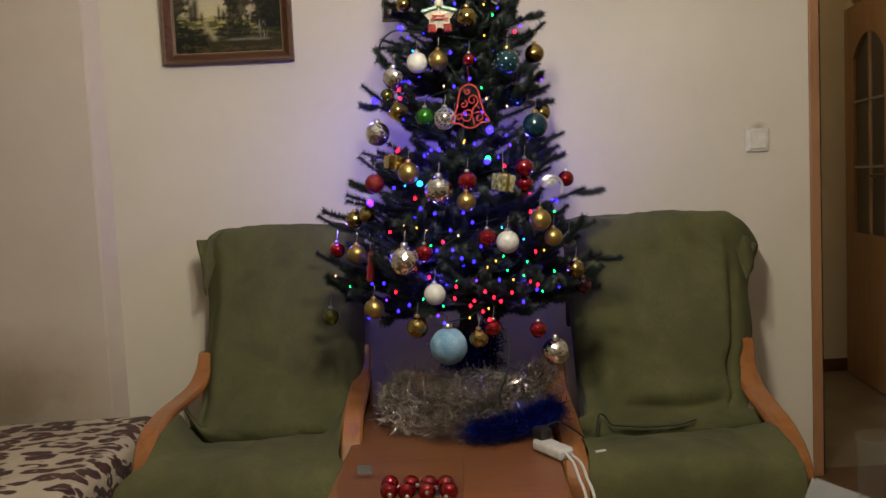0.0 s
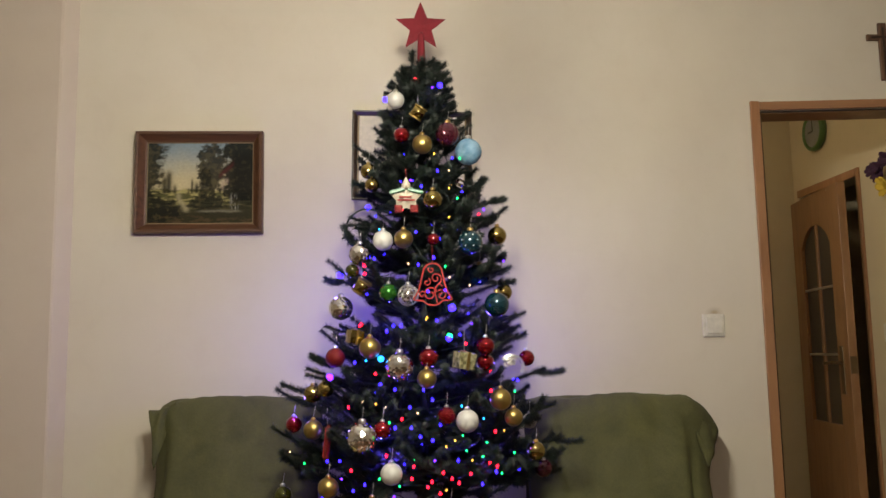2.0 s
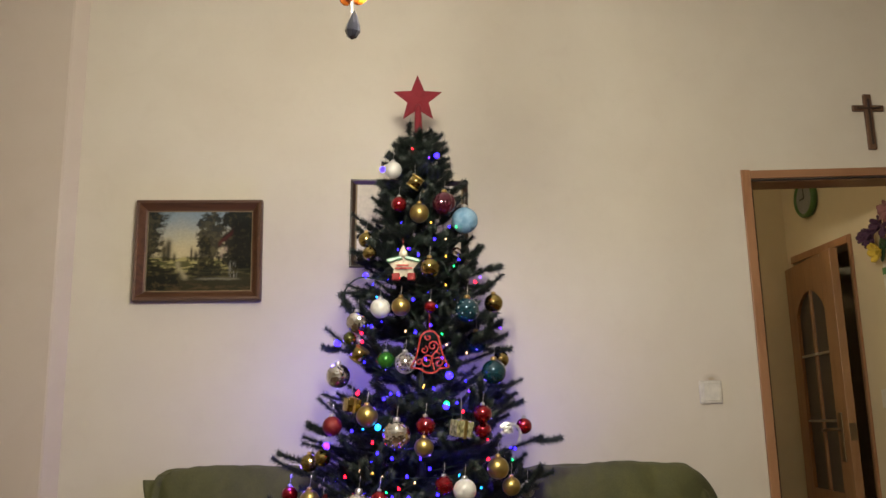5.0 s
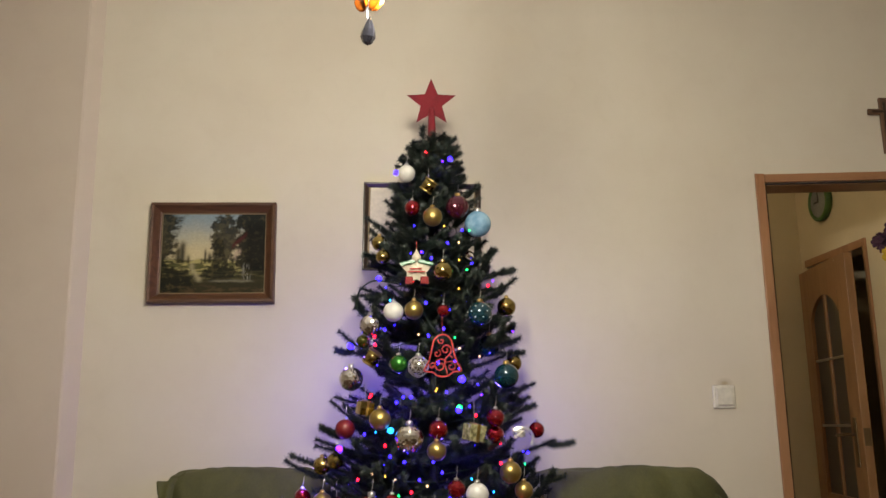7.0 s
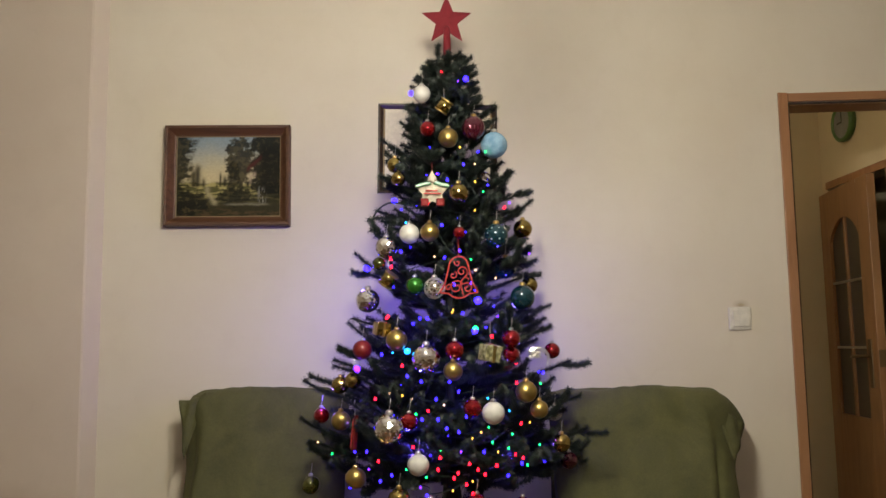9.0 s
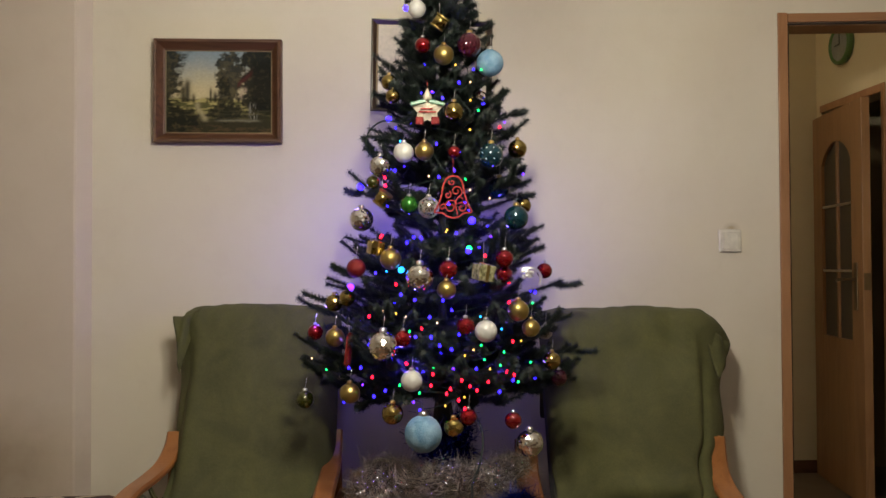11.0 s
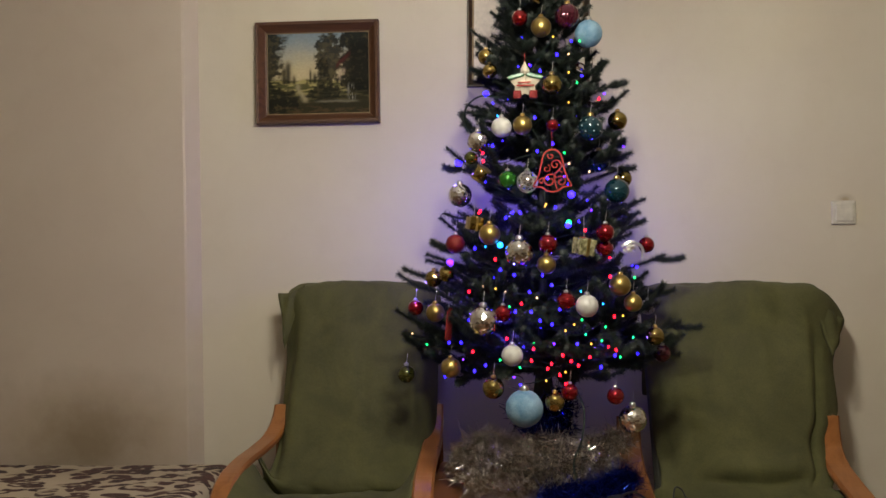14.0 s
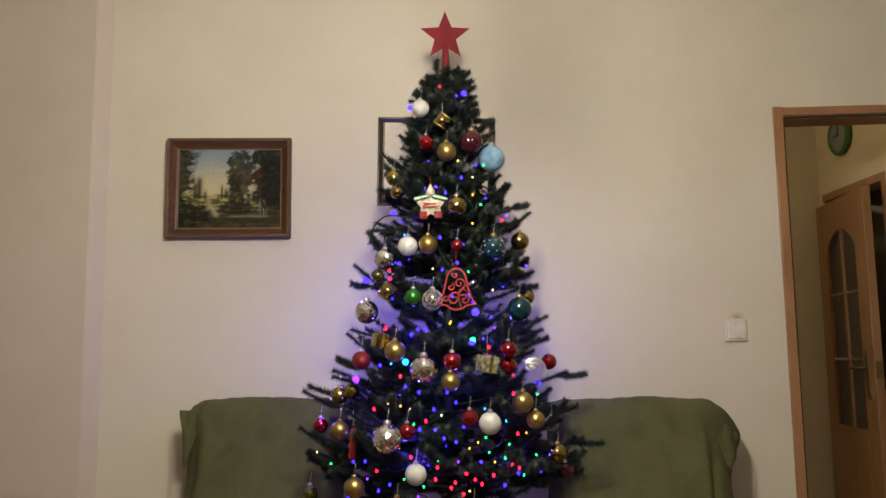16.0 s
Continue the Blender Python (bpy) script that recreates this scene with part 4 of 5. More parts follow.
part("crystal_drop", lathe([(0.0006, 0.0), (0.008, 0.004), (0.013, 0.014), (0.011, 0.026), (0.005, 0.042), (0.001, 0.050)], 8, Matrix.Translation((drop.x, drop.y, 1.936 + DZ)) @ pose(0, 0, 0, 6, 6, 0)), CRYSTAL, lamp, "faceted smoky crystal drop")

# ---- the tree ----
TX, TY = 0.075, -0.50
tree = thing("christmas_tree", "dark green artificial fir tree standing on the coffee table", "christmas tree", (TX, TY, TZ))
part("trunk", cyl(0.016, 0.006, 0.03, 1.62, 12), TRUNK, tree)
part("trunk_sleeve", lathe([(0.030, 0.02), (0.034, 0.10), (0.030, 0.26), (0.020, 0.34)], 14, wave=0.06), TRUNK, tree)
for a in (45, 135, 225, 315):
    m = pose(0, 0, 0, 0, 0, a)
    part("stand_foot", box(0, 0.17, -0.014, 0.014, 0.0, 0.024, 0.004), TRUNK, tree).matrix_basis = m

rnd = np.random.RandomState(11)


def needles(stem, density, length):
    """Thin pointed needles all round a stem (an array of points)."""
    seg = np.diff(stem, axis=0)
    ln = np.linalg.norm(seg, axis=1)
    total = ln.sum()
    n = max(8, int(total * density))
    s = rnd.uniform(0, total, n)
    idx = np.minimum(np.searchsorted(np.cumsum(ln), s), len(ln) - 1)
    f = rnd.uniform(0, 1, n)[:, None]
    base = stem[idx] + seg[idx] * f
    d = seg[idx] / ln[idx][:, None]
    side = np.cross(d, np.array([0.21, 0.33, 0.92]))
    side /= np.linalg.norm(side, axis=1)[:, None] + 1e-9
    up = np.cross(side, d)
    a = rnd.uniform(0, 2 * np.pi, n)[:, None]
    out = side * np.cos(a) + up * np.sin(a)
    lean = rnd.uniform(0.75, 1.5, n)[:, None]
    way = out * np.sin(lean) + d * np.cos(lean)
    tip = base + way * (length * rnd.uniform(0.65, 1.15, n))[:, None]
    wide = np.cross(way, out + 0.4 * d + 0.01)
    wide /= np.linalg.norm(wide, axis=1)[:, None] + 1e-9
    wide *= 0.0012
    return np.stack([base - wide, base + wide, tip], axis=1).reshape(-1, 3)


def branch(z0, az, length, lift, curl, twigs=6):
    """A wired branch with forked twigs, its needles real geometry."""
    c, s = math.cos(az), math.sin(az)
    ts = np.linspace(0, 1, 9)
    r = 0.012 + length * math.cos(lift) * ts
    z = z0 - TZ + length * (math.sin(lift) * ts + curl * ts ** 2.6)
    wob = (0.05 * np.sin(ts * 5 + az * 3) + 0.03 * np.sin(ts * 11 + az * 7)) * length * ts
    stems = [np.stack([r * c - wob * s, r * s + wob * c, z], axis=1)]
    for k in range(twigs):
        f = 0.22 + 0.66 * (k + rnd.uniform(-0.25, 0.25)) / max(1, twigs - 1)
        f = min(max(f, 0.12), 0.93)
        p = np.array([np.interp(f, ts, stems[0][:, q]) for q in range(3)])
        sgn = 1 if k % 2 else -1
        ang = az + sgn * rnd.uniform(0.35, 1.15)
        tl = length * rnd.uniform(0.26, 0.42) * (1.15 - 0.55 * f) + 0.02
        tt = np.linspace(0, 1, 5)
        rise = rnd.uniform(-0.35, 0.55)
        stems.append(p + np.stack([math.cos(ang) * tl * tt, math.sin(ang) * tl * tt, tl * (rise * tt + 0.22 * tt ** 2)], axis=1))
    tri = np.concatenate([needles(st, 5400, 0.0185) for i, st in enumerate(stems)])
    # keep the needles off the wall behind
    tri[:, 1] = np.minimum(tri[:, 1], -TY - 0.03)
    wires_v, wires_f = [], []
    for st in stems:
        b0 = len(wires_v)
        for p in st:
            for q in range(4):
                a = q * math.pi / 2
                wires_v.append(p + np.array([0.0022 * math.cos(a), 0.0022 * math.sin(a) * s, 0.0022 * math.sin(a)]))
        for i in range(len(st) - 1):
            for q in range(4):
                wires_f.append((b0 + 4 * i + q, b0 + 4 * i + (q + 1) % 4, b0 + 4 * i + 4 + (q + 1) % 4, b0 + 4 * i + 4 + q))
    k = len(tri)
    wv = np.array(wires_v)
    wv[:, 1] = np.minimum(wv[:, 1], -TY - 0.03)
    verts = np.concatenate([tri, wv])
    faces = [(i, i + 1, i + 2) for i in range(0, k, 3)] + [tuple(k + x for x in f) for f in wires_f]
    me = bpy.data.meshes.new("branch")
    me.from_pydata(verts.tolist(), [], faces)
    me.materials.append(NEEDLE)
    me.materials.append(NEEDLE_GREY)
    grey = (rnd.uniform(0, 1, len(faces)) < 0.22).astype(np.int32)
    me.polygons.foreach_set("material_index", grey)
    ob = new("branch", me)
    ob.parent = tree
    return ob


# z of the joint, length, lift in degrees, upward curl, number of branches, twigs
TIERS = [(1.985, 0.070, 64, 0.0, 6, 4), (1.945, 0.090, 50, 0.05, 8, 4), (1.90, 0.104, 40, 0.08, 9, 5), (1.83, 0.122, 34, 0.08, 9, 5), (1.76, 0.140, 30, 0.08, 9, 6), (1.69, 0.160, 28, 0.08, 9, 6), (1.61, 0.185, 26, 0.10, 10, 6),
         (1.54, 0.225, 24, 0.10, 9, 6), (1.46, 0.240, 20, 0.10, 10, 7), (1.39, 0.255, 14, 0.08, 10, 7), (1.32, 0.260, 8, 0.05, 10, 7), (1.245, 0.215, 10, 0.16, 5, 7),
         (1.17, 0.262, 10, 0.10, 10, 7), (1.12, 0.290, 6, 0.10, 11, 8), (1.06, 0.290, 2, 0.08, 8, 7), (0.965, 0.340, 7, 0.12, 11, 8), (0.915, 0.362, 3, 0.12, 11, 9), (0.845, 0.385, 3, 0.10, 12, 9), (0.805, 0.390, 3, 0.08, 12, 9), (0.785, 0.33, -2, 0.03, 10, 8)]
for k, (z0, ln, lift, curl, count, tw) in enumerate(TIERS):
    for i in range(count):
        az = 2 * math.pi * (i + 0.5 * (k % 2)) / count + rnd.uniform(-0.16, 0.16) + 0.3 * k
        reach = ln * (rnd.uniform(0.66, 0.95) if rnd.uniform() < 0.8 else rnd.uniform(0.95, 1.04))
        branch(z0 + rnd.uniform(-0.02, 0.02), az, reach, math.radians(lift + rnd.uniform(-6, 6)), curl, tw)

# longer bottle-brush sprays that reach past the rest: where they end, and the side they grow to
SPRAYS = [(-0.163, 1.579, -0.25), (-0.179, 1.503, 0.25), (-0.200, 1.385, -0.10), (-0.200, 1.249, -0.40), (-0.290, 1.122, -0.15), (-0.259, 1.155, 0.40), (-0.345, 1.032, -0.30), (-0.289, 1.064, 0.20), (-0.365, 0.888, -0.10),
          (0.317, 1.615, 0.20), (0.348, 1.451, -0.25), (0.327, 1.366, 0.35), (0.410, 1.216, -0.20), (0.356, 1.224, 0.30), (0.458, 1.111, -0.10), (0.446, 0.984, -0.35), (0.494, 0.918, 0.10), (0.492, 0.860, -0.25),
          (-0.089, 1.798, -0.30), (-0.062, 1.850, 0.30), (0.195, 1.927, 0.20), (0.185, 1.998, -0.30), (0.287, 1.682, -0.35), (-0.014, 1.977, 0.20)]
for tip_x, tip_z, side in SPRAYS:
    az = -side if tip_x > TX else math.pi + side
    ln = max(0.06, (abs(tip_x - TX) - 0.030) / math.cos(side))
    steep = 0.26 if tip_z < 1.75 else 0.8
    branch(tip_z - ln * steep - 0.008, az, ln, math.asin(steep - 0.10), 0.10, 2)

# ---- star on the top ----
star = thing("tree_star", "red glittery five-pointed star topper on the tree", "star topper", (0.080, TY, 2.083))


def star_prism(r, inner, thick, m, points=5):
    bm = bmesh.new()
    ring = []
    for i in range(points * 2):
        a = math.pi / 2 + math.pi * i / points
        q = r if i % 2 == 0 else inner
        ring.append(bm.verts.new(m @ Vector((q * math.cos(a), 0, q * math.sin(a)))))
    f = bm.verts.new(m @ Vector((0, -thick, 0)))
    g = bm.verts.new(m @ Vector((0, thick, 0)))
    k = len(ring)
    for i in range(k):
        bm.faces.new((ring[i], ring[(i + 1) % k], f))
        bm.faces.new((ring[(i + 1) % k], ring[i], g))
    return bm


part("star_body", star_prism(0.083, 0.036, 0.008, pose(0, 0, 0.080, 0, 0, 0)), STAR_RED, star)
part("star_socket", lathe([(0.013, -0.06), (0.012, 0.0), (0.010, 0.05), (0.006, 0.06)], 14, Matrix.Translation((0, -0.004, 0))), STAR_RED, star, "red tube socket", True)

# ---- ornaments ----
def cap_and_thread(ob, r, gold=False, hung=True):
    part("cap", lathe([(r * 0.24, r * 0.93), (r * 0.26, r * 1.00), (r * 0.24, r * 1.20), (r * 0.10, r * 1.26)], 12), BRASS if gold else STEEL, ob, smooth=True)
    if not hung:
        return
    part("thread", tube(smooth_path([(0, 0, r * 1.25), (0.002, 0, r * 1.25 + 0.010), (0.004, 0.006, r * 1.25 + 0.028)], 3), 0.00055, 4), SILVER_WIRE, ob)


KIND_OF = {id(globals_mat): word for globals_mat, word in ((PEARL, "white pearl"), (RED_GLASS, "shiny red"), (GOLD_SATIN, "satin gold"), (GOLD_GLASS, "shiny gold"), (WINE, "dark wine-red"), (ICE_BLUE, "frosted ice-blue"), (TEAL, "dark teal"),
           (SILVER, "silver mirrored"), (OLIVE_GLASS, "dark olive glass"), (GREEN_SATIN, "satin green"), (SILVER_WIRE, "silver wire"), (RED_GLITTER, "red glittered"))}


def bauble_thing(at, mat, what):
    return thing("bauble", KIND_OF[id(mat)] + " " + what, "bauble", at, group="baubles on the tree")


def ball(at, r, mat, hung=True):
    ob = bauble_thing(at, mat, "round bauble hanging on the tree")
    bm = bmesh.new()
    bmesh.ops.create_uvsphere(bm, u_segments=28, v_segments=18, radius=r)
    part("ball", bm, mat, ob, smooth=True)
    cap_and_thread(ob, r, mat in (GOLD_SATIN, GOLD_GLASS, TEAL), hung)
    return ob


def pumpkin_ball(at, r, mat):
    ob = bauble_thing(at, mat, "ribbed bauble hanging on the tree")
    prof = [(r * math.sin(math.pi * i / 16) + 0.0004, -1.08 * r * math.cos(math.pi * i / 16)) for i in range(17)]
    part("ball", lathe(prof, 64, wave=0.045, lobes=12), mat, ob, smooth=True)
    cap_and_thread(ob, r * 1.06, True)


def frosted_ball(at, r, mat):
    ob = bauble_thing(at, mat, "sugar-textured large bauble hanging on the tree")
    bm = bmesh.new()
    bmesh.ops.create_icosphere(bm, subdivisions=5, radius=r)
    for v in bm.verts:
        v.co *= 1 + 0.012 * noise.noise(v.co * 240) + 0.018 * noise.noise(v.co * 60)
    part("ball", bm, mat, ob, smooth=True)
    cap_and_thread(ob, r)


def dotted_ball(at, r, mat):
    ob = bauble_thing(at, mat, "bauble with pale dots hanging on the tree")
    bm = bmesh.new()
    bmesh.ops.create_uvsphere(bm, u_segments=28, v_segments=18, radius=r)
    part("ball", bm, mat, ob, smooth=True)
    for row, el in ((0, -0.35), (1, 0.15), (2, 0.6)):
        for i in range(9):
            a = 2 * math.pi * (i + 0.5 * row) / 9
            p = Vector((math.cos(a) * math.cos(el), math.sin(a) * math.cos(el), math.sin(el)))
            m = Matrix.Translation(p * r) @ p.to_track_quat("Z", "Y").to_matrix().to_4x4()
            part("dot", cyl(r * 0.06, r * 0.05, -0.0005, 0.0007, 10, m), PEARL, ob, "pale glitter dot")
    cap_and_thread(ob, r, True)


def mosaic_ball(at, r, mat):
    """A bauble tiled with small mirror facets at slightly different tilts."""
    ob = bauble_thing(at, mat, "bauble of mirror mosaic hanging on the tree")
    rr = random.Random(int(1000 * (at[0] + 3 * at[2])))
    bm = bmesh.new()
    bmesh.ops.create_icosphere(bm, subdivisions=4, radius=r)
    for v in bm.verts:
        v.co *= 1 + 0.045 * (rr.random() - 0.5)
    part("ball", bm, mat, ob)
    cap_and_thread(ob, r, mat == GOLD_GLASS)


def net_ball(at, r, mat):
    ob = bauble_thing(at, mat, "openwork net bauble hanging on the tree")
    bm = bmesh.new()
    bmesh.ops.create_icosphere(bm, subdivisions=2, radius=r)
    rods = bmesh.new()
    for e in bm.edges:
        tube([e.verts[0].co.copy(), e.verts[1].co.copy()], 0.0011, 4, rods)
    bm.free()
    part("net", rods, mat, ob)
    core = bmesh.new()
    bmesh.ops.create_icosphere(core, subdivisions=3, radius=r * 0.8)
    part("core", core, TINSEL_SILVER, ob, "dull silver core", True)
    cap_and_thread(ob, r)


def drum(at, r, mat):
    ob = thing("drum_ornament", "small shiny gold drum ornament hanging on the tree", "ornament", at, group="figure ornaments")
    m = pose(0, 0, 0, 15, 35, 0)
    part("drum_body", lathe([(r * 0.8, -r * 0.7), (r * 0.82, 0), (r * 0.8, r * 0.7)], 20, m), mat, ob, smooth=True)
    for z in (-0.7, 0.7):
        part("hoop", lathe([(r * 0.86, r * (z - 0.1)), (r * 0.88, r * z), (r * 0.86, r * (z + 0.1))], 20, m), GOLD_SATIN, ob, "satin gold hoop")
    part("thread", tube([(0, 0, r * 0.6), (0, 0.004, r + 0.03)], 0.0008, 4), SILVER_WIRE, ob)


def star_house(at, r, mat):
    ob = thing("star_ornament", "glazed star ornament with green roof and red base", "ornament", at, group="figure ornaments")
    part("star_body", star_prism(r * 1.08, r * 0.60, r * 0.34, pose(0, 0, -r * 0.06, 0, 0, 0)), mat, ob)
    for sx in (-1, 1):
        m = pose(sx * r * 0.52, -r * 0.22, r * 0.30, 0, sx * 14, 0)
        box(-r * 0.46, r * 0.46, -r * 0.10, r * 0.10, -r * 0.11, r * 0.11, r * 0.05, 2, bm=(tmp := bmesh.new()))
        bmesh.ops.transform(tmp, matrix=m, verts=tmp.verts)
        part("roof_slope", tmp, GLAZE_GREEN, ob, "green glazed roof")
    for sx in (-0.45, 0.45):
        part("base_point", box(sx * r - r * 0.24, sx * r + r * 0.24, -r * 0.30, -r * 0.05, -r * 0.98, -r * 0.52, r * 0.07), RED_GLITTER, ob, "red base")
    part("sign_bar", box(-r * 0.5, r * 0.5, -r * 0.36, -r * 0.28, -r * 0.30, -r * 0.22), CORAL, ob, "red painted bar")
    part("sign_bar", box(-r * 0.4, r * 0.3, -r * 0.36, -r * 0.28, -r * 0.12, -r * 0.05), CORAL, ob, "red painted bar")
    part("turret", lathe([(r * 0.26, r * 0.42), (r * 0.24, r * 0.7), (r * 0.08, r * 1.0), (0.001, r * 1.12)], 12, Matrix.Translation((0, -r * 0.15, 0))), GLAZE, ob, smooth=True)
    part("thread", tube([(0, 0, r), (0, 0.004, r + 0.03)], 0.0008, 4), CORAL, ob)


def glitter_tree(at, r, mat):
    ob = thing("tree_ornament", "silver glitter fir-shaped ornament on the tree", "ornament", at, group="figure ornaments")
    m = pose(0, 0, 0, 0, 25, 0)
    for k in range(3):
        part("tier", lathe([(r * (0.9 - 0.22 * k), r * (-0.8 + 0.55 * k)), (r * 0.12, r * (-0.05 + 0.55 * k))], 7, m), mat, ob)


def swirl_bell(at, r, mat):
    """A flat openwork bell cut from coral glitter board."""
    ob = thing("bell_ornament", "flat coral red openwork bell with swirls on the tree", "ornament", at, group="figure ornaments")
    out = [(-0.22, 1.0), (-0.42, 0.78), (-0.52, 0.40), (-0.62, -0.05), (-0.76, -0.42), (-0.92, -0.68), (-0.86, -0.76), (-0.50, -0.80), (-0.30, -0.95), (0.0, -1.02), (0.30, -0.95), (0.50, -0.80), (0.86, -0.76), (0.92, -0.68), (0.76, -0.42), (0.62, -0.05), (0.52, 0.40), (0.42, 0.78), (0.22, 1.0), (0, 1.04), (-0.22, 1.0)]
    part("rim", tube(smooth_path([(x * r, 0, z * r) for x, z in out], 3), r * 0.046, 6), mat, ob)

    def spiral(cx, cz, rad, turns, start, sgn):
        pts = []
        n = int(18 * turns)
        for i in range(n + 1):
            f = i / n
            a = start + sgn * 2 * math.pi * turns * f
            q = rad * (1 - 0.82 * f)
            pts.append(((cx + q * math.cos(a)) * r, 0, (cz + q * math.sin(a)) * r))
        part("swirl", tube(pts, r * 0.038, 6), mat, ob)

    spiral(-0.12, -0.48, 0.36, 1.35, 0.4, 1)
    spiral(0.42, -0.52, 0.27, 1.2, 2.2, -1)
    spiral(0.16, 0.30, 0.30, 1.4, -1.2, 1)
    spiral(-0.28, 0.12, 0.20, 1.1, 1.2, -1)
    spiral(-0.52, -0.50, 0.17, 1.0, 0.8, 1)
    spiral(-0.06, 0.74, 0.17, 1.0, 2.6, 1)
    part("swirl", tube(smooth_path([(0.22 * r, 0, -0.9 * r), (0.10 * r, 0, -0.3 * r), (0.30 * r, 0, 0.02 * r), (0.50 * r, 0, -0.1 * r)], 5), r * 0.036, 6), mat, ob)
    part("thread", tube([(0, 0, r), (0, 0.004, r + 0.05)], 0.0008, 4), CORAL, ob)


def gift_box(at, r, mat):
    ob = thing("parcel_ornament", "small wrapped parcel ornament hanging on the tree", "ornament", at, group="figure ornaments")
    bm = box(-r, r, -r * 0.9, r * 0.9, -r * 0.9, r * 0.9, r * 0.12, 2)
    bmesh.ops.subdivide_edges(bm, edges=bm.edges[:], cuts=1, use_grid_fill=True)
    for v in bm.verts:
        v.co += noise.noise_vector(v.co * 120 + Vector(at) * 9) * r * 0.08
    bmesh.ops.transform(bm, matrix=pose(0, 0, 0, 8, 6, 24), verts=bm.verts)
    part("parcel", bm, mat, ob)
    part("ribbon", box(-r * 0.16, r * 0.16, -r * 1.02, r * 1.02, -r * 0.98, r * 1.0), GOLD_SATIN, ob, "gold ribbon").matrix_basis = pose(0, 0, 0, 8, 6, 24)
    part("thread", tube([(0, 0, r), (0.001, 0.002, r + 0.06)], 0.0009, 4), SILVER_WIRE, ob)


def ring_basket(at, r, mat):
    ob = thing("ring_ornament", "pale wire crescent ornament with fluff on the tree", "ornament", at, group="figure ornaments")
    for q in (1.0, 0.93, 0.86):
        pts = [(r * q * math.cos(a), 0, r * q * math.sin(a)) for a in np.linspace(math.radians(-35), math.radians(150), 22)]
        part("wire_arc", tube(pts, 0.0016, 5), mat, ob)
    bm = bmesh.new()
    bmesh.ops.create_icosphere(bm, subdivisions=4, radius=r * 0.55, matrix=Matrix.Translation((-r * 0.2, 0.006, r * 0.42)) @ Matrix.Diagonal((1.1, 0.5, 0.6, 1)))
    for v in bm.verts:
        v.co += noise.noise_vector(v.co * 150) * r * 0.22
    part("fluff", bm, PEARL, ob, "pale fluff")


def candy_stick(at, r, mat):
    ob = thing("stick_ornament", "red glitter stick ornament hanging on the tree", "ornament", at, group="figure ornaments")
    m = pose(0, 0, 0, 4, 6, 0)
    part("stick", lathe([(r * 0.14, -r), (r * 0.18, -r * 0.9), (r * 0.15, r * 0.8), (r * 0.10, r)], 14, m, wave=0.05, lobes=4), mat, ob)
    part("pale_edge", box(-r * 0.20, -r * 0.14, -r * 0.12, 0.0, -r * 0.9, r * 0.8, 0.001), CORAL, ob, "paler red edge").matrix_basis = m
    part("thread", tube([(0, 0, r), (0.0, 0.002, r + 0.04)], 0.0009, 4), SILVER_WIRE, ob)


ball((-0.002, -0.610, 1.894), 0.0259, PEARL)
ball((0.013, -0.672, 1.772), 0.0222, RED_GLASS)
ball((0.071, -0.696, 1.739), 0.0282, GOLD_SATIN)
pumpkin_ball((0.146, -0.664, 1.776), 0.0318, WINE)
frosted_ball((0.208, -0.626, 1.734), 0.0388, ICE_BLUE)
ball((-0.083, -0.627, 1.676), 0.0226, GOLD_GLASS)
ball((-0.072, -0.670, 1.627), 0.0206, GOLD_GLASS)
ball((0.095, -0.749, 1.570), 0.0276, GOLD_GLASS)
dotted_ball((0.198, -0.736, 1.452), 0.0339, TEAL)
ball((0.289, -0.607, 1.488), 0.0276, GOLD_GLASS)
ball((-0.042, -0.740, 1.459), 0.0277, PEARL)
ball((0.014, -0.763, 1.460), 0.0259, GOLD_SATIN)
mosaic_ball((-0.107, -0.692, 1.427), 0.0299, SILVER)
ball((0.094, -0.770, 1.457), 0.0166, RED_GLASS)
ball((-0.128, -0.678, 1.383), 0.0189, OLIVE_GLASS)
ball((-0.028, -0.775, 1.313), 0.0242, GREEN_SATIN)
net_ball((0.024, -0.793, 1.305), 0.0286, SILVER_WIRE)
ball((0.270, -0.711, 1.282), 0.0343, TEAL)
ball((0.311, -0.555, 1.327), 0.0250, GOLD_GLASS)
ball((0.236, -0.598, 1.375), 0.0310, TEAL)
mosaic_ball((-0.161, -0.655, 1.281), 0.0335, SILVER)
ball((-0.078, -0.784, 1.168), 0.0287, GOLD_SATIN)
ball((-0.174, -0.704, 1.144), 0.0265, RED_GLITTER)
mosaic_ball((-0.001, -0.839, 1.118), 0.0368, SILVER)
ball((0.073, -0.840, 1.139), 0.0250, RED_GLASS)
ball((0.067, -0.861, 1.087), 0.0248, GOLD_SATIN)
ball((0.228, -0.783, 1.168), 0.0241, RED_GLASS)
ball((0.230, -0.758, 1.125), 0.0229, RED_GLASS)
ball((0.362, -0.626, 1.134), 0.0226, RED_GLASS)
ball((0.259, -0.823, 1.030), 0.0282, GOLD_SATIN)
ball((0.294, -0.810, 0.983), 0.0238, GOLD_SATIN)
net_ball((0.376, -0.554, 0.953), 0.0216, SILVER_WIRE)
mosaic_ball((0.114, -0.885, 0.994), 0.0230, RED_GLASS)
ball((0.163, -0.921, 0.984), 0.0283, PEARL)
mosaic_ball((-0.238, -0.663, 1.047), 0.0239, GOLD_GLASS)
mosaic_ball((-0.198, -0.727, 1.062), 0.0217, GOLD_GLASS)
ball((-0.301, -0.555, 0.957), 0.0233, RED_GLASS)
ball((-0.231, -0.721, 0.955), 0.0263, GOLD_SATIN)
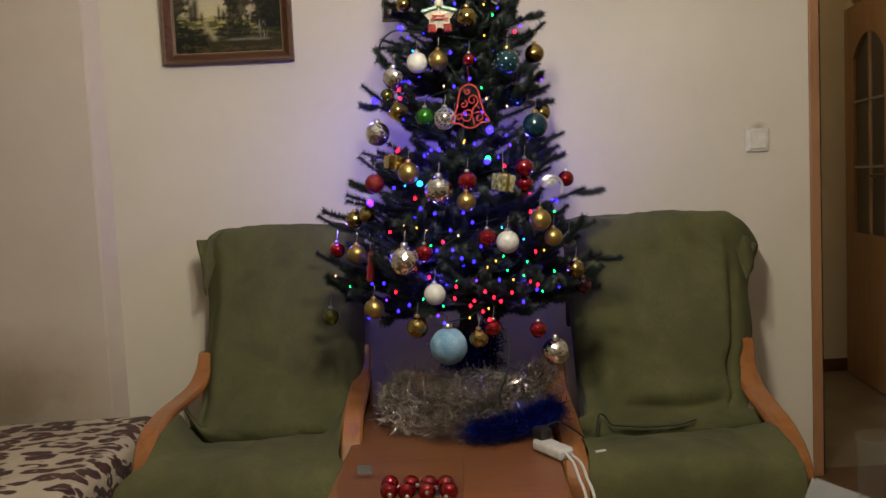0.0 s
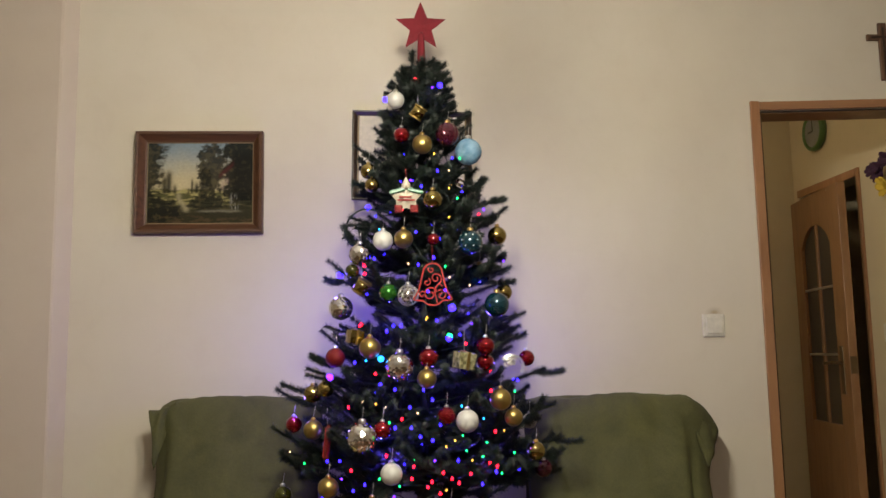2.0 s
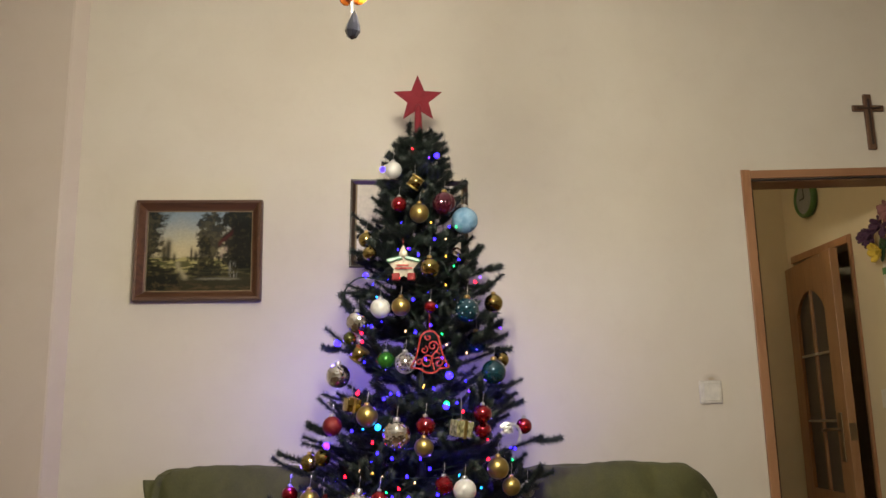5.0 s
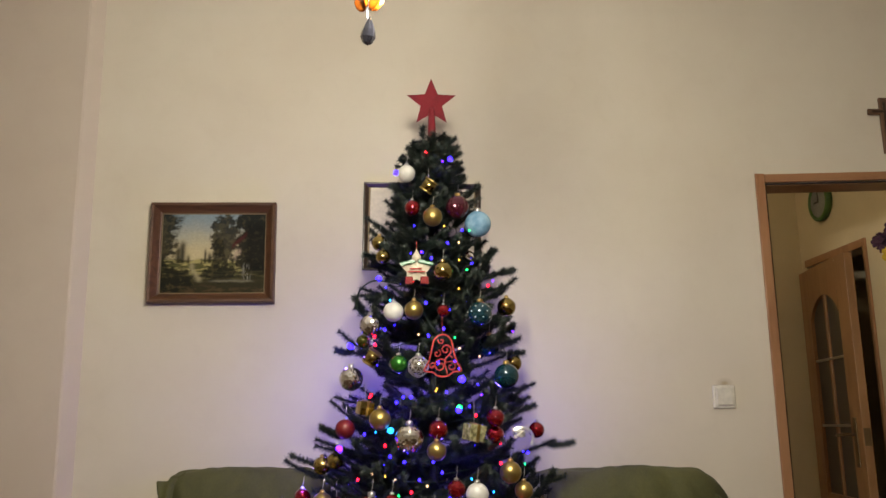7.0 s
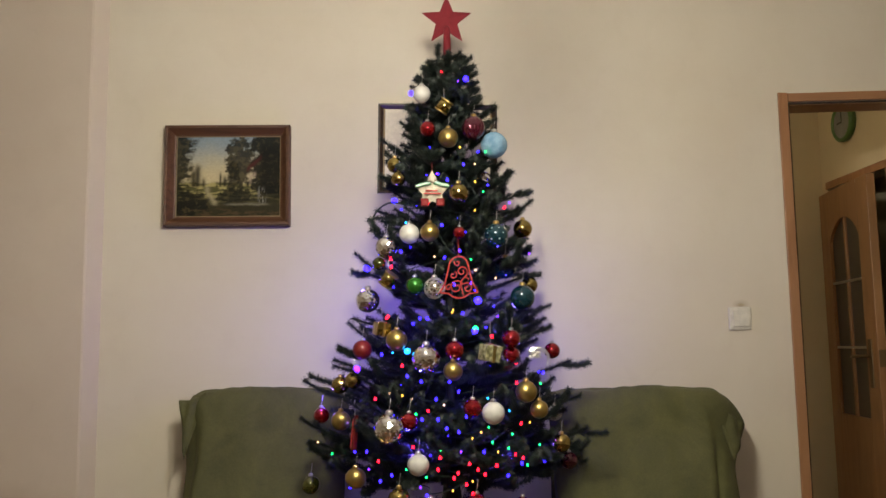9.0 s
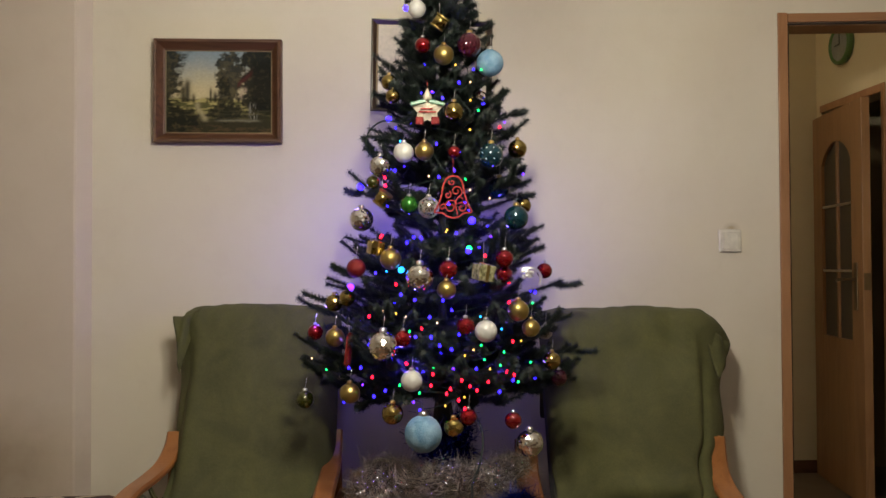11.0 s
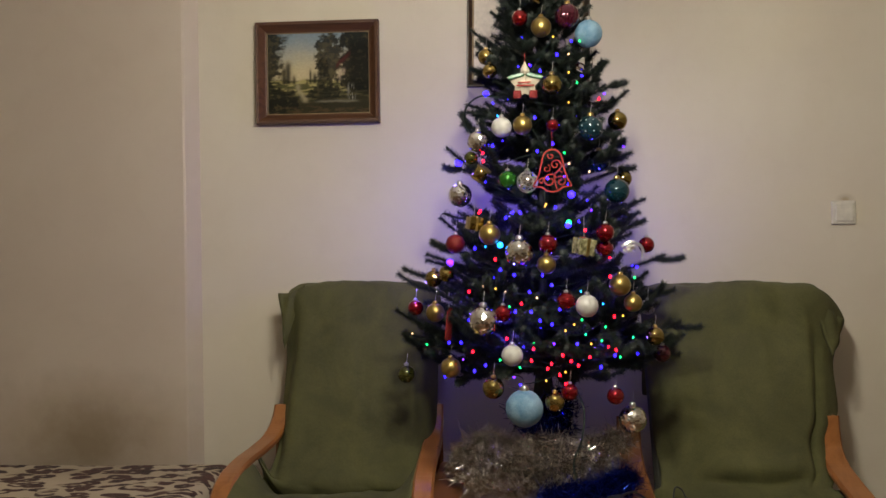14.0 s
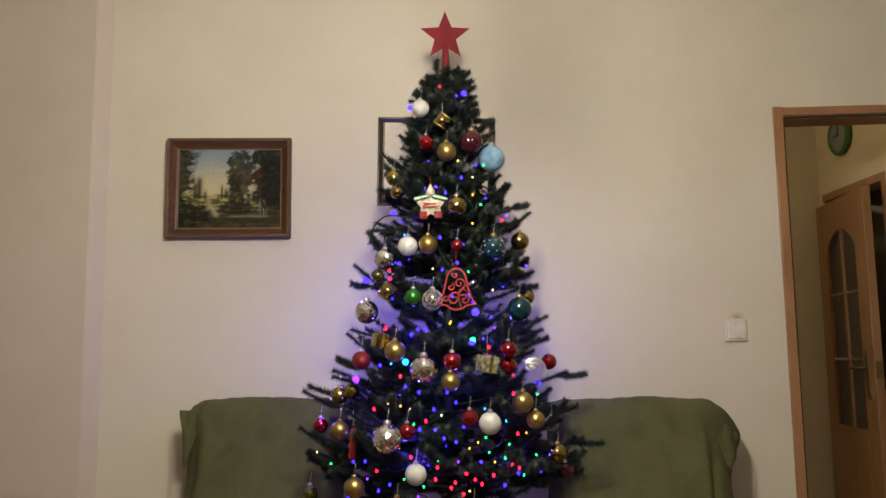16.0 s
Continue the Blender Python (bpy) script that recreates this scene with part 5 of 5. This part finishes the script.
mosaic_ball((-0.096, -0.902, 0.948), 0.0372, SILVER)
ball((-0.046, -0.873, 0.963), 0.0218, RED_GLASS)
ball((-0.025, -0.948, 0.865), 0.0266, PEARL)
ball((-0.185, -0.817, 0.817), 0.0268, GOLD_SATIN)
ball((-0.331, -0.554, 0.762), 0.0265, OLIVE_GLASS)
mosaic_ball((-0.073, -0.891, 0.775), 0.0273, GOLD_GLASS)
frosted_ball((0.004, -0.917, 0.728), 0.0468, ICE_BLUE)
mosaic_ball((0.080, -0.923, 0.745), 0.0240, GOLD_GLASS)
ball((0.123, -0.850, 0.757), 0.0220, RED_GLASS)
ball((0.235, -0.886, 0.753), 0.0216, RED_GLASS)
mosaic_ball((0.281, -0.860, 0.689), 0.0350, SILVER)
ball((0.356, -0.774, 0.892), 0.0242, GOLD_GLASS)
ball((0.387, -0.705, 0.837), 0.0234, WINE)
drum((0.062, -0.660, 1.842), 0.0239, GOLD_GLASS)
star_house((0.022, -0.769, 1.575), 0.0470, GLAZE)
glitter_tree((0.175, -0.707, 1.627), 0.0234, SILVER)
drum((-0.100, -0.743, 1.333), 0.0245, GOLD_GLASS)
swirl_bell((0.087, -0.838, 1.329), 0.0530, CORAL)
gift_box((-0.118, -0.760, 1.199), 0.0198, GOLD_GLASS)
gift_box((0.165, -0.847, 1.132), 0.0234, CREAM_PAPER)
ring_basket((0.302, -0.748, 1.113), 0.0322, SILVER_WIRE)
candy_stick((-0.189, -0.787, 0.929), 0.0452, RED_GLITTER)

# ---- string lights ----
lights = thing("string_lights", "string of lit coloured fairy lights wound round the tree", "string lights")
LED_MESH = {}


def led(x, y, z, colour, r=0.0):
    r = r or (0.0034 if colour in ("BLUE", "RED") else 0.0023)
    key = (colour, r)
    if key not in LED_MESH:
        bm = bmesh.new()
        if r > 0.006:
            bmesh.ops.create_icosphere(bm, subdivisions=2, radius=r)
        else:
            lathe([(r * 0.7, -r * 1.2), (r, -r * 0.2), (r * 0.8, r * 0.7), (r * 0.3, r * 1.3)], 8, bm=bm)
        LED_MESH[key] = mesh_from(bm, "led", LED_MATS[colour])
    ob = new("led", LED_MESH[key])
    ob.location, ob.parent = (x, y, z), lights
    LED_AT.append((z, x, y))
    return ob


LED_AT = []
led(-0.016, -0.763, 1.226, "BLUE")
led(0.004, -0.774, 1.225, "BLUE")
led(-0.103, -0.724, 1.233, "RED")
led(-0.064, -0.802, 1.101, "RED")
led(-0.090, -0.745, 1.135, "CYAN")
led(-0.161, -0.718, 1.004, "BLUE")
led(0.023, -0.862, 1.017, "BLUE")
led(0.082, -0.831, 1.033, "BLUE")
led(0.003, -0.822, 0.985, "RED")
led(-0.029, -0.838, 0.978, "GREEN")
led(-0.064, -0.791, 1.023, "YELLOW")
led(0.081, -0.835, 0.931, "BLUE")
led(0.027, -0.853, 0.965, "BLUE")
led(0.158, -0.824, 1.015, "CYAN")
led(0.214, -0.824, 0.982, "CYAN")
led(0.328, -0.667, 1.074, "BLUE")
led(0.304, -0.777, 1.048, "GREEN")
led(0.240, -0.777, 1.051, "RED")
led(0.244, -0.739, 1.103, "RED")
led(0.199, -0.720, 1.231, "VIOLET")
led(0.074, -0.767, 1.247, "YELLOW")
led(0.230, -0.667, 1.542, "RED")
led(0.251, -0.615, 1.565, "VIOLET")
led(0.318, -0.520, 1.425, "VIOLET")
led(0.049, -0.718, 1.486, "BLUE")
led(-0.052, -0.703, 1.496, "CYAN")
led(-0.095, -0.672, 1.398, "RED")
led(-0.093, -0.690, 1.373, "RED")
led(-0.098, -0.715, 1.312, "RED")
led(-0.159, -0.770, 0.878, "BLUE")
led(-0.260, -0.662, 0.861, "GREEN")
led(-0.126, -0.834, 0.861, "RED")
led(-0.037, -0.853, 0.897, "RED")
led(0.030, -0.890, 0.874, "RED")
led(0.032, -0.853, 0.887, "GREEN")
led(0.064, -0.899, 0.825, "RED")
led(0.076, -0.869, 0.833, "RED")
led(0.142, -0.893, 0.832, "RED")
led(0.175, -0.855, 0.848, "RED")
led(0.204, -0.853, 0.822, "BLUE")
led(0.260, -0.806, 0.841, "GREEN")
led(0.238, -0.868, 0.854, "BLUE")
led(0.244, -0.844, 0.864, "RED")
led(-0.005, -0.897, 0.828, "GREEN")
led(-0.004, -0.900, 0.784, "BLUE")
led(0.061, -0.895, 0.794, "YELLOW")
led(0.113, -0.851, 0.809, "YELLOW")
led(0.164, -0.869, 0.907, "GREEN")
led(0.156, -0.863, 0.944, "GREEN")
led(0.136, -0.863, 0.932, "YELLOW")
led(0.115, -0.842, 0.915, "YELLOW")
led(0.297, -0.784, 0.890, "GREEN")
led(0.209, -0.835, 0.888, "GREEN")
led(-0.203, -0.773, 0.788, "BLUE")
led(0.104, -0.878, 0.856, "RED")
led(0.128, -0.848, 0.837, "RED")
led(-0.315, -0.520, 0.878, "WARM")
led(-0.119, -0.761, 1.131, "BLUE")
led(-0.051, -0.803, 1.074, "BLUE")
led(-0.014, -0.796, 1.059, "BLUE")
led(-0.076, -0.836, 0.906, "BLUE")
led(-0.031, -0.843, 0.950, "BLUE")
led(0.102, -0.827, 0.969, "BLUE")
led(0.190, -0.815, 0.959, "RED")
led(0.248, -0.790, 0.946, "RED")
led(-0.137, -0.739, 1.013, "RED")
led(-0.097, -0.796, 1.030, "WARM")
led(0.044, -0.820, 0.999, "WARM")
led(-0.137, -0.758, 0.938, "BLUE")
led(0.085, -0.845, 0.882, "VIOLET")
led(0.145, -0.838, 0.880, "BLUE")
led(0.012, -0.833, 0.912, "BLUE")
led(0.049, -0.860, 0.943, "BLUE")
led(0.113, -0.853, 0.779, "RED")
led(0.096, -0.882, 0.806, "RED")
led(0.026, -0.848, 0.839, "RED")
led(-0.019, -0.841, 0.795, "VIOLET")
led(0.179, -0.859, 0.882, "YELLOW")
led(0.229, -0.812, 0.868, "RED")
led(-0.093, -0.810, 0.822, "BLUE")
led(-0.123, -0.793, 0.805, "BLUE")
led(-0.154, -0.767, 0.832, "VIOLET")
led(-0.055, -0.858, 0.842, "GREEN")
led(-0.191, -0.763, 0.878, "BLUE")
led(0.312, -0.759, 0.845, "BLUE")
led(0.361, -0.700, 0.861, "WARM")
led(0.223, -0.803, 0.920, "GREEN")
led(0.133, -0.817, 0.997, "BLUE")
led(0.060, -0.809, 1.058, "BLUE")
led(0.016, -0.792, 1.088, "BLUE")
led(-0.038, -0.826, 1.016, "WARM")
led(0.274, -0.766, 0.946, "YELLOW")
led(0.177, -0.770, 1.176, "RED")
led(0.211, -0.772, 1.171, "RED")
led(-0.014, -0.867, 0.967, "BLUE")
led(0.057, -0.588, 1.967, "RED")
led(0.108, -0.591, 1.939, "VIOLET")
led(0.105, -0.674, 1.717, "YELLOW")
led(0.180, -0.653, 1.708, "GREEN")
led(0.113, -0.698, 1.662, "BLUE")
led(0.146, -0.688, 1.665, "WARM")
led(0.146, -0.683, 1.615, "YELLOW")
led(0.168, -0.689, 1.585, "GREEN")
led(0.182, -0.691, 1.605, "BLUE")
led(0.141, -0.725, 1.525, "YELLOW")
led(0.066, -0.712, 1.615, "BLUE")
led(0.037, -0.705, 1.634, "VIOLET")
led(0.027, -0.722, 1.397, "WARM")
led(0.054, -0.734, 1.393, "BLUE")
led(0.127, -0.734, 1.387, "GREEN")
led(0.018, -0.740, 1.476, "BLUE")
led(0.072, -0.751, 1.242, "YELLOW")
led(0.138, -0.749, 1.356, "WARM")
led(0.194, -0.731, 1.335, "WARM")
led(-0.034, -0.731, 1.213, "BLUE")
led(-0.107, -0.699, 1.230, "RED")
led(0.096, -0.742, 1.411, "BLUE")
led(0.011, -0.710, 1.549, "RED")
led(-0.027, -0.712, 1.344, "BLUE")
led(-0.067, -0.672, 1.418, "BLUE")
led(0.079, -0.759, 1.317, "BLUE")
led(0.133, -0.776, 1.196, "GREEN", 0.0080)
led(-0.050, -0.778, 1.139, "CYAN", 0.0085)
led(-0.191, -0.685, 1.091, "VIOLET", 0.0105)
led(0.142, -0.760, 1.272, "BLUE", 0.0105)
led(-0.084, -0.650, 1.566, "BLUE", 0.0085)
led(0.132, -0.573, 1.952, "BLUE", 0.0085)
led(-0.033, -0.520, 1.923, "BLUE", 0.0085)
led(-0.168, -0.556, 1.383, "BLUE", 0.0105)
led(0.131, -0.779, 1.190, "BLUE", 0.0085)
# more blue lights scattered over the near side of the crown
scatter = random.Random(41)
for k in range(34):
    z = 0.80 + 0.95 * scatter.random() ** 1.4
    reach = (0.10 + 0.24 * (1.85 - z)) * scatter.uniform(0.55, 0.95)
    a = math.radians(scatter.uniform(-75, 75))
    led(TX + reach * math.sin(a), TY - reach * math.cos(a), z, "BLUE", scatter.choice((0.0022, 0.0028)))
# the dark cable that joins them, from the top down
order = sorted(LED_AT, reverse=True)
for k in range(0, len(order) - 6, 6):
    pts = [(TX + 0.82 * (x - TX), TY + 0.82 * (y - TY), z - 0.008) for z, x, y in order[k:k + 7]]
    pts = sorted(pts, key=lambda p: math.atan2(p[0] - TX, -(p[1] - TY)))
    part("light_cable", tube(smooth_path(pts, 6), 0.0013, 5), WIRE_GREEN, lights)
part("light_cable", tube(smooth_path([(-0.03, -0.66, 1.55), (-0.10, -0.68, 1.555), (-0.142, -0.67, 1.52), (-0.140, -0.65, 1.47), (-0.08, -0.62, 1.43)], 6), 0.0024, 6), WIRE_GREEN, lights)
part("light_cable", tube(smooth_path([(0.12, -0.62, 0.80), (0.17, -0.70, 0.70), (0.165, -0.74, 0.62), (0.14, -0.74, 0.54), (0.16, -0.75, 0.47)], 6), 0.0028, 6), WIRE_GREEN, lights)


# ---- tinsel heaps round the foot of the tree ----
def garland(name, centres, radius, count, length, mat, label, seed):
    rr = np.random.RandomState(seed)
    cs = np.array(smooth_path(centres, 12))
    pick = rr.randint(0, len(cs), count)
    base = cs[pick] + rr.normal(0, 1, (count, 3)) * np.array([0.017, 0.017, 0.012])
    d = rr.normal(0, 1, (count, 3))
    d[:, 2] = d[:, 2] * 0.9 + 0.15
    d /= np.linalg.norm(d, axis=1)[:, None]
    flake = rr.uniform(0, 1, count)[:, None] < 0.14
    l = length * rr.uniform(0.45, 1.15, count)[:, None] * np.where(flake, 0.28, 1.0)
    bend = rr.normal(0, 0.25, (count, 3)) * l
    mid, tip = base + d * l * 0.55, base + d * l + bend * 0.5
    w = np.cross(d, rr.normal(0, 1, (count, 3)))
    w /= np.linalg.norm(w, axis=1)[:, None] + 1e-9
    w *= radius * np.where(flake, 2.2, 1.0)
    v = np.stack([base - w, base + w, mid + w, mid - w, tip + w * 0.6, tip - w * 0.6], axis=1)
    v[:, :, 2] = np.maximum(v[:, :, 2], TZ + 0.002)
    v = v.reshape(-1, 3)
    faces = []
    for i in range(0, count * 6, 6):
        faces += [(i, i + 1, i + 2, i + 3), (i + 3, i + 2, i + 4, i + 5)]
    me = bpy.data.meshes.new(name)
    me.from_pydata(v.tolist(), [], faces)
    me.materials.append(mat)
    return tagged(new(name, me), label, "tinsel", group="tinsel garlands", kind="stuff")


def loop(cx, cy, rx, ry, z, a0, a1, n=14, wob=0.015, seed=1):
    rr = random.Random(seed)
    return [(cx + rx * math.cos(math.radians(a0 + (a1 - a0) * i / n)) + rr.uniform(-wob, wob), cy + ry * math.sin(math.radians(a0 + (a1 - a0) * i / n)) + rr.uniform(-wob, wob), z + rr.uniform(-wob, wob)) for i in range(n + 1)]


garland("silver_tinsel", loop(0.03, -0.54, 0.20, 0.17, TZ + 0.045, 150, 310, seed=2), 0.00040, 9500, 0.047, TINSEL_SILVER, "bushy silver tinsel garland heaped on the coffee table", 5)
garland("silver_tinsel", loop(0.05, -0.53, 0.20, 0.15, TZ + 0.095, 170, 390, seed=3), 0.00040, 9500, 0.047, TINSEL_SILVER, "bushy silver tinsel garland heaped on the coffee table", 6)
garland("silver_tinsel", loop(0.08, -0.50, 0.21, 0.13, TZ + 0.13, 180, 370, seed=9), 0.00040, 6500, 0.047, TINSEL_SILVER, "bushy silver tinsel garland heaped on the coffee table", 7)
garland("blue_tinsel", [(0.06, -0.79, TZ + 0.035), (0.14, -0.785, TZ + 0.04), (0.21, -0.755, TZ + 0.05), (0.27, -0.73, TZ + 0.06), (0.29, -0.69, TZ + 0.06)], 0.00048, 7000, 0.044, TINSEL_BLUE, "shiny dark blue tinsel garland on the coffee table", 8)
garland("blue_tinsel", loop(TX, TY, 0.055, 0.055, TZ + 0.17, 0, 360, seed=4) + loop(TX, TY, 0.05, 0.05, TZ + 0.23, 0, 360, seed=5), 0.0010, 4500, 0.045, TINSEL_BLUE, "shiny dark blue tinsel wound round the tree foot", 9)

# ---- box of red baubles, power strip and cables ----
box_at = thing("bauble_box", "open clear plastic box of shiny red baubles", "box", (-0.120, -1.10, TZ + 0.001), turn=-4)
for x0, x1, y0, y1 in ((-0.14, 0.14, -0.081, -0.08), (-0.14, 0.14, 0.08, 0.081), (-0.141, -0.14, -0.08, 0.08), (0.14, 0.141, -0.08, 0.08)):
    part("tray_wall", box(x0, x1, y0, y1, 0, 0.045), CLEAR_PLASTIC, box_at)
part("tray_bottom", box(-0.14, 0.14, -0.08, 0.08, 0, 0.001), CLEAR_PLASTIC, box_at)
part("label_strip", box(-0.12, -0.085, 0.0815, 0.0825, 0.012, 0.034), INK, box_at, "small grey printed label")
for i in range(4):
    for j in range(2):
        b = ball((-0.150 + i * 0.044 + 0.005 * math.sin(5 * i + 3 * j), -1.168 + j * 0.047 - i * 0.004 + 0.004 * math.cos(7 * i + j), TZ + 0.023), 0.0205, RED_GLASS, False)
        b.rotation_euler = (1.7 + 0.4 * math.sin(9 * i + j), 0.6 * i - 0.9, 0.8 * j)
        b["label"] = "shiny red bauble packed in the clear plastic box"
        b["group"] = "baubles in the box"
strip = thing("power_strip", "white power strip with plugs on the coffee table", "power strip", (0.258, -0.905, TZ + 0.001), turn=-62)
part("strip_body", box(-0.062, 0.062, -0.024, 0.024, 0, 0.032, 0.011, 4), WHITE_PLASTIC, strip)
for sx in (-0.04, 0.0, 0.04):
    part("socket", cyl(0.016, 0.015, 0.0302, 0.0312, 18, Matrix.Translation((sx, 0, 0))), SWITCH, strip, "round socket")
plug = part("black_plug", box(-0.065, -0.025, -0.018, 0.018, 0.0315, 0.062, 0.006), BLACK, strip, "black plug in its socket")
for dx in (0.0, 0.018):
    c = tagged(new("power_cable", mesh_from(tube(smooth_path([(0.283 + dx * 0.6, -0.962, TZ + 0.02), (0.291 + dx, -1.02, TZ + 0.016), (0.290 + dx, -1.10, TZ + 0.008), (0.292 + dx, -1.20, TZ - 0.03), (0.295 + dx, -1.24, TZ - 0.25), (0.30 + dx, -1.22, 0.006)], 8), 0.0036, 8), "power_cable", WHITE_PLASTIC, True)), "white power cable hanging over the table edge", "cable")
cord = smooth_path([(0.235, -0.87, TZ + 0.06), (0.29, -0.80, TZ + 0.055), (0.345, -0.74, 0.440), (0.40, -0.66, 0.385), (0.43, -0.60, 0.395), (0.445, -0.565, 0.43), (0.465, -0.560, 0.425), (0.48, -0.568, 0.402), (0.53, -0.566, 0.392), (0.60, -0.564, 0.386), (0.68, -0.562, 0.388), (0.74, -0.556, 0.400)], 8)
tagged(new("extension_lead", mesh_from(tube(cord, 0.0026, 6), "extension_lead", BLACK, True)), "black cord lying across the green seat cover", "cable")
clip = thing("cord_plug", "small white connector lying on the green seat cover", "connector", (0.40, -0.80, 0.398))
part("connector", cyl(0.005, 0.004, -0.016, 0.016, 10, pose(0, 0, 0, 0, 90, 20)), WHITE_PLASTIC, clip)
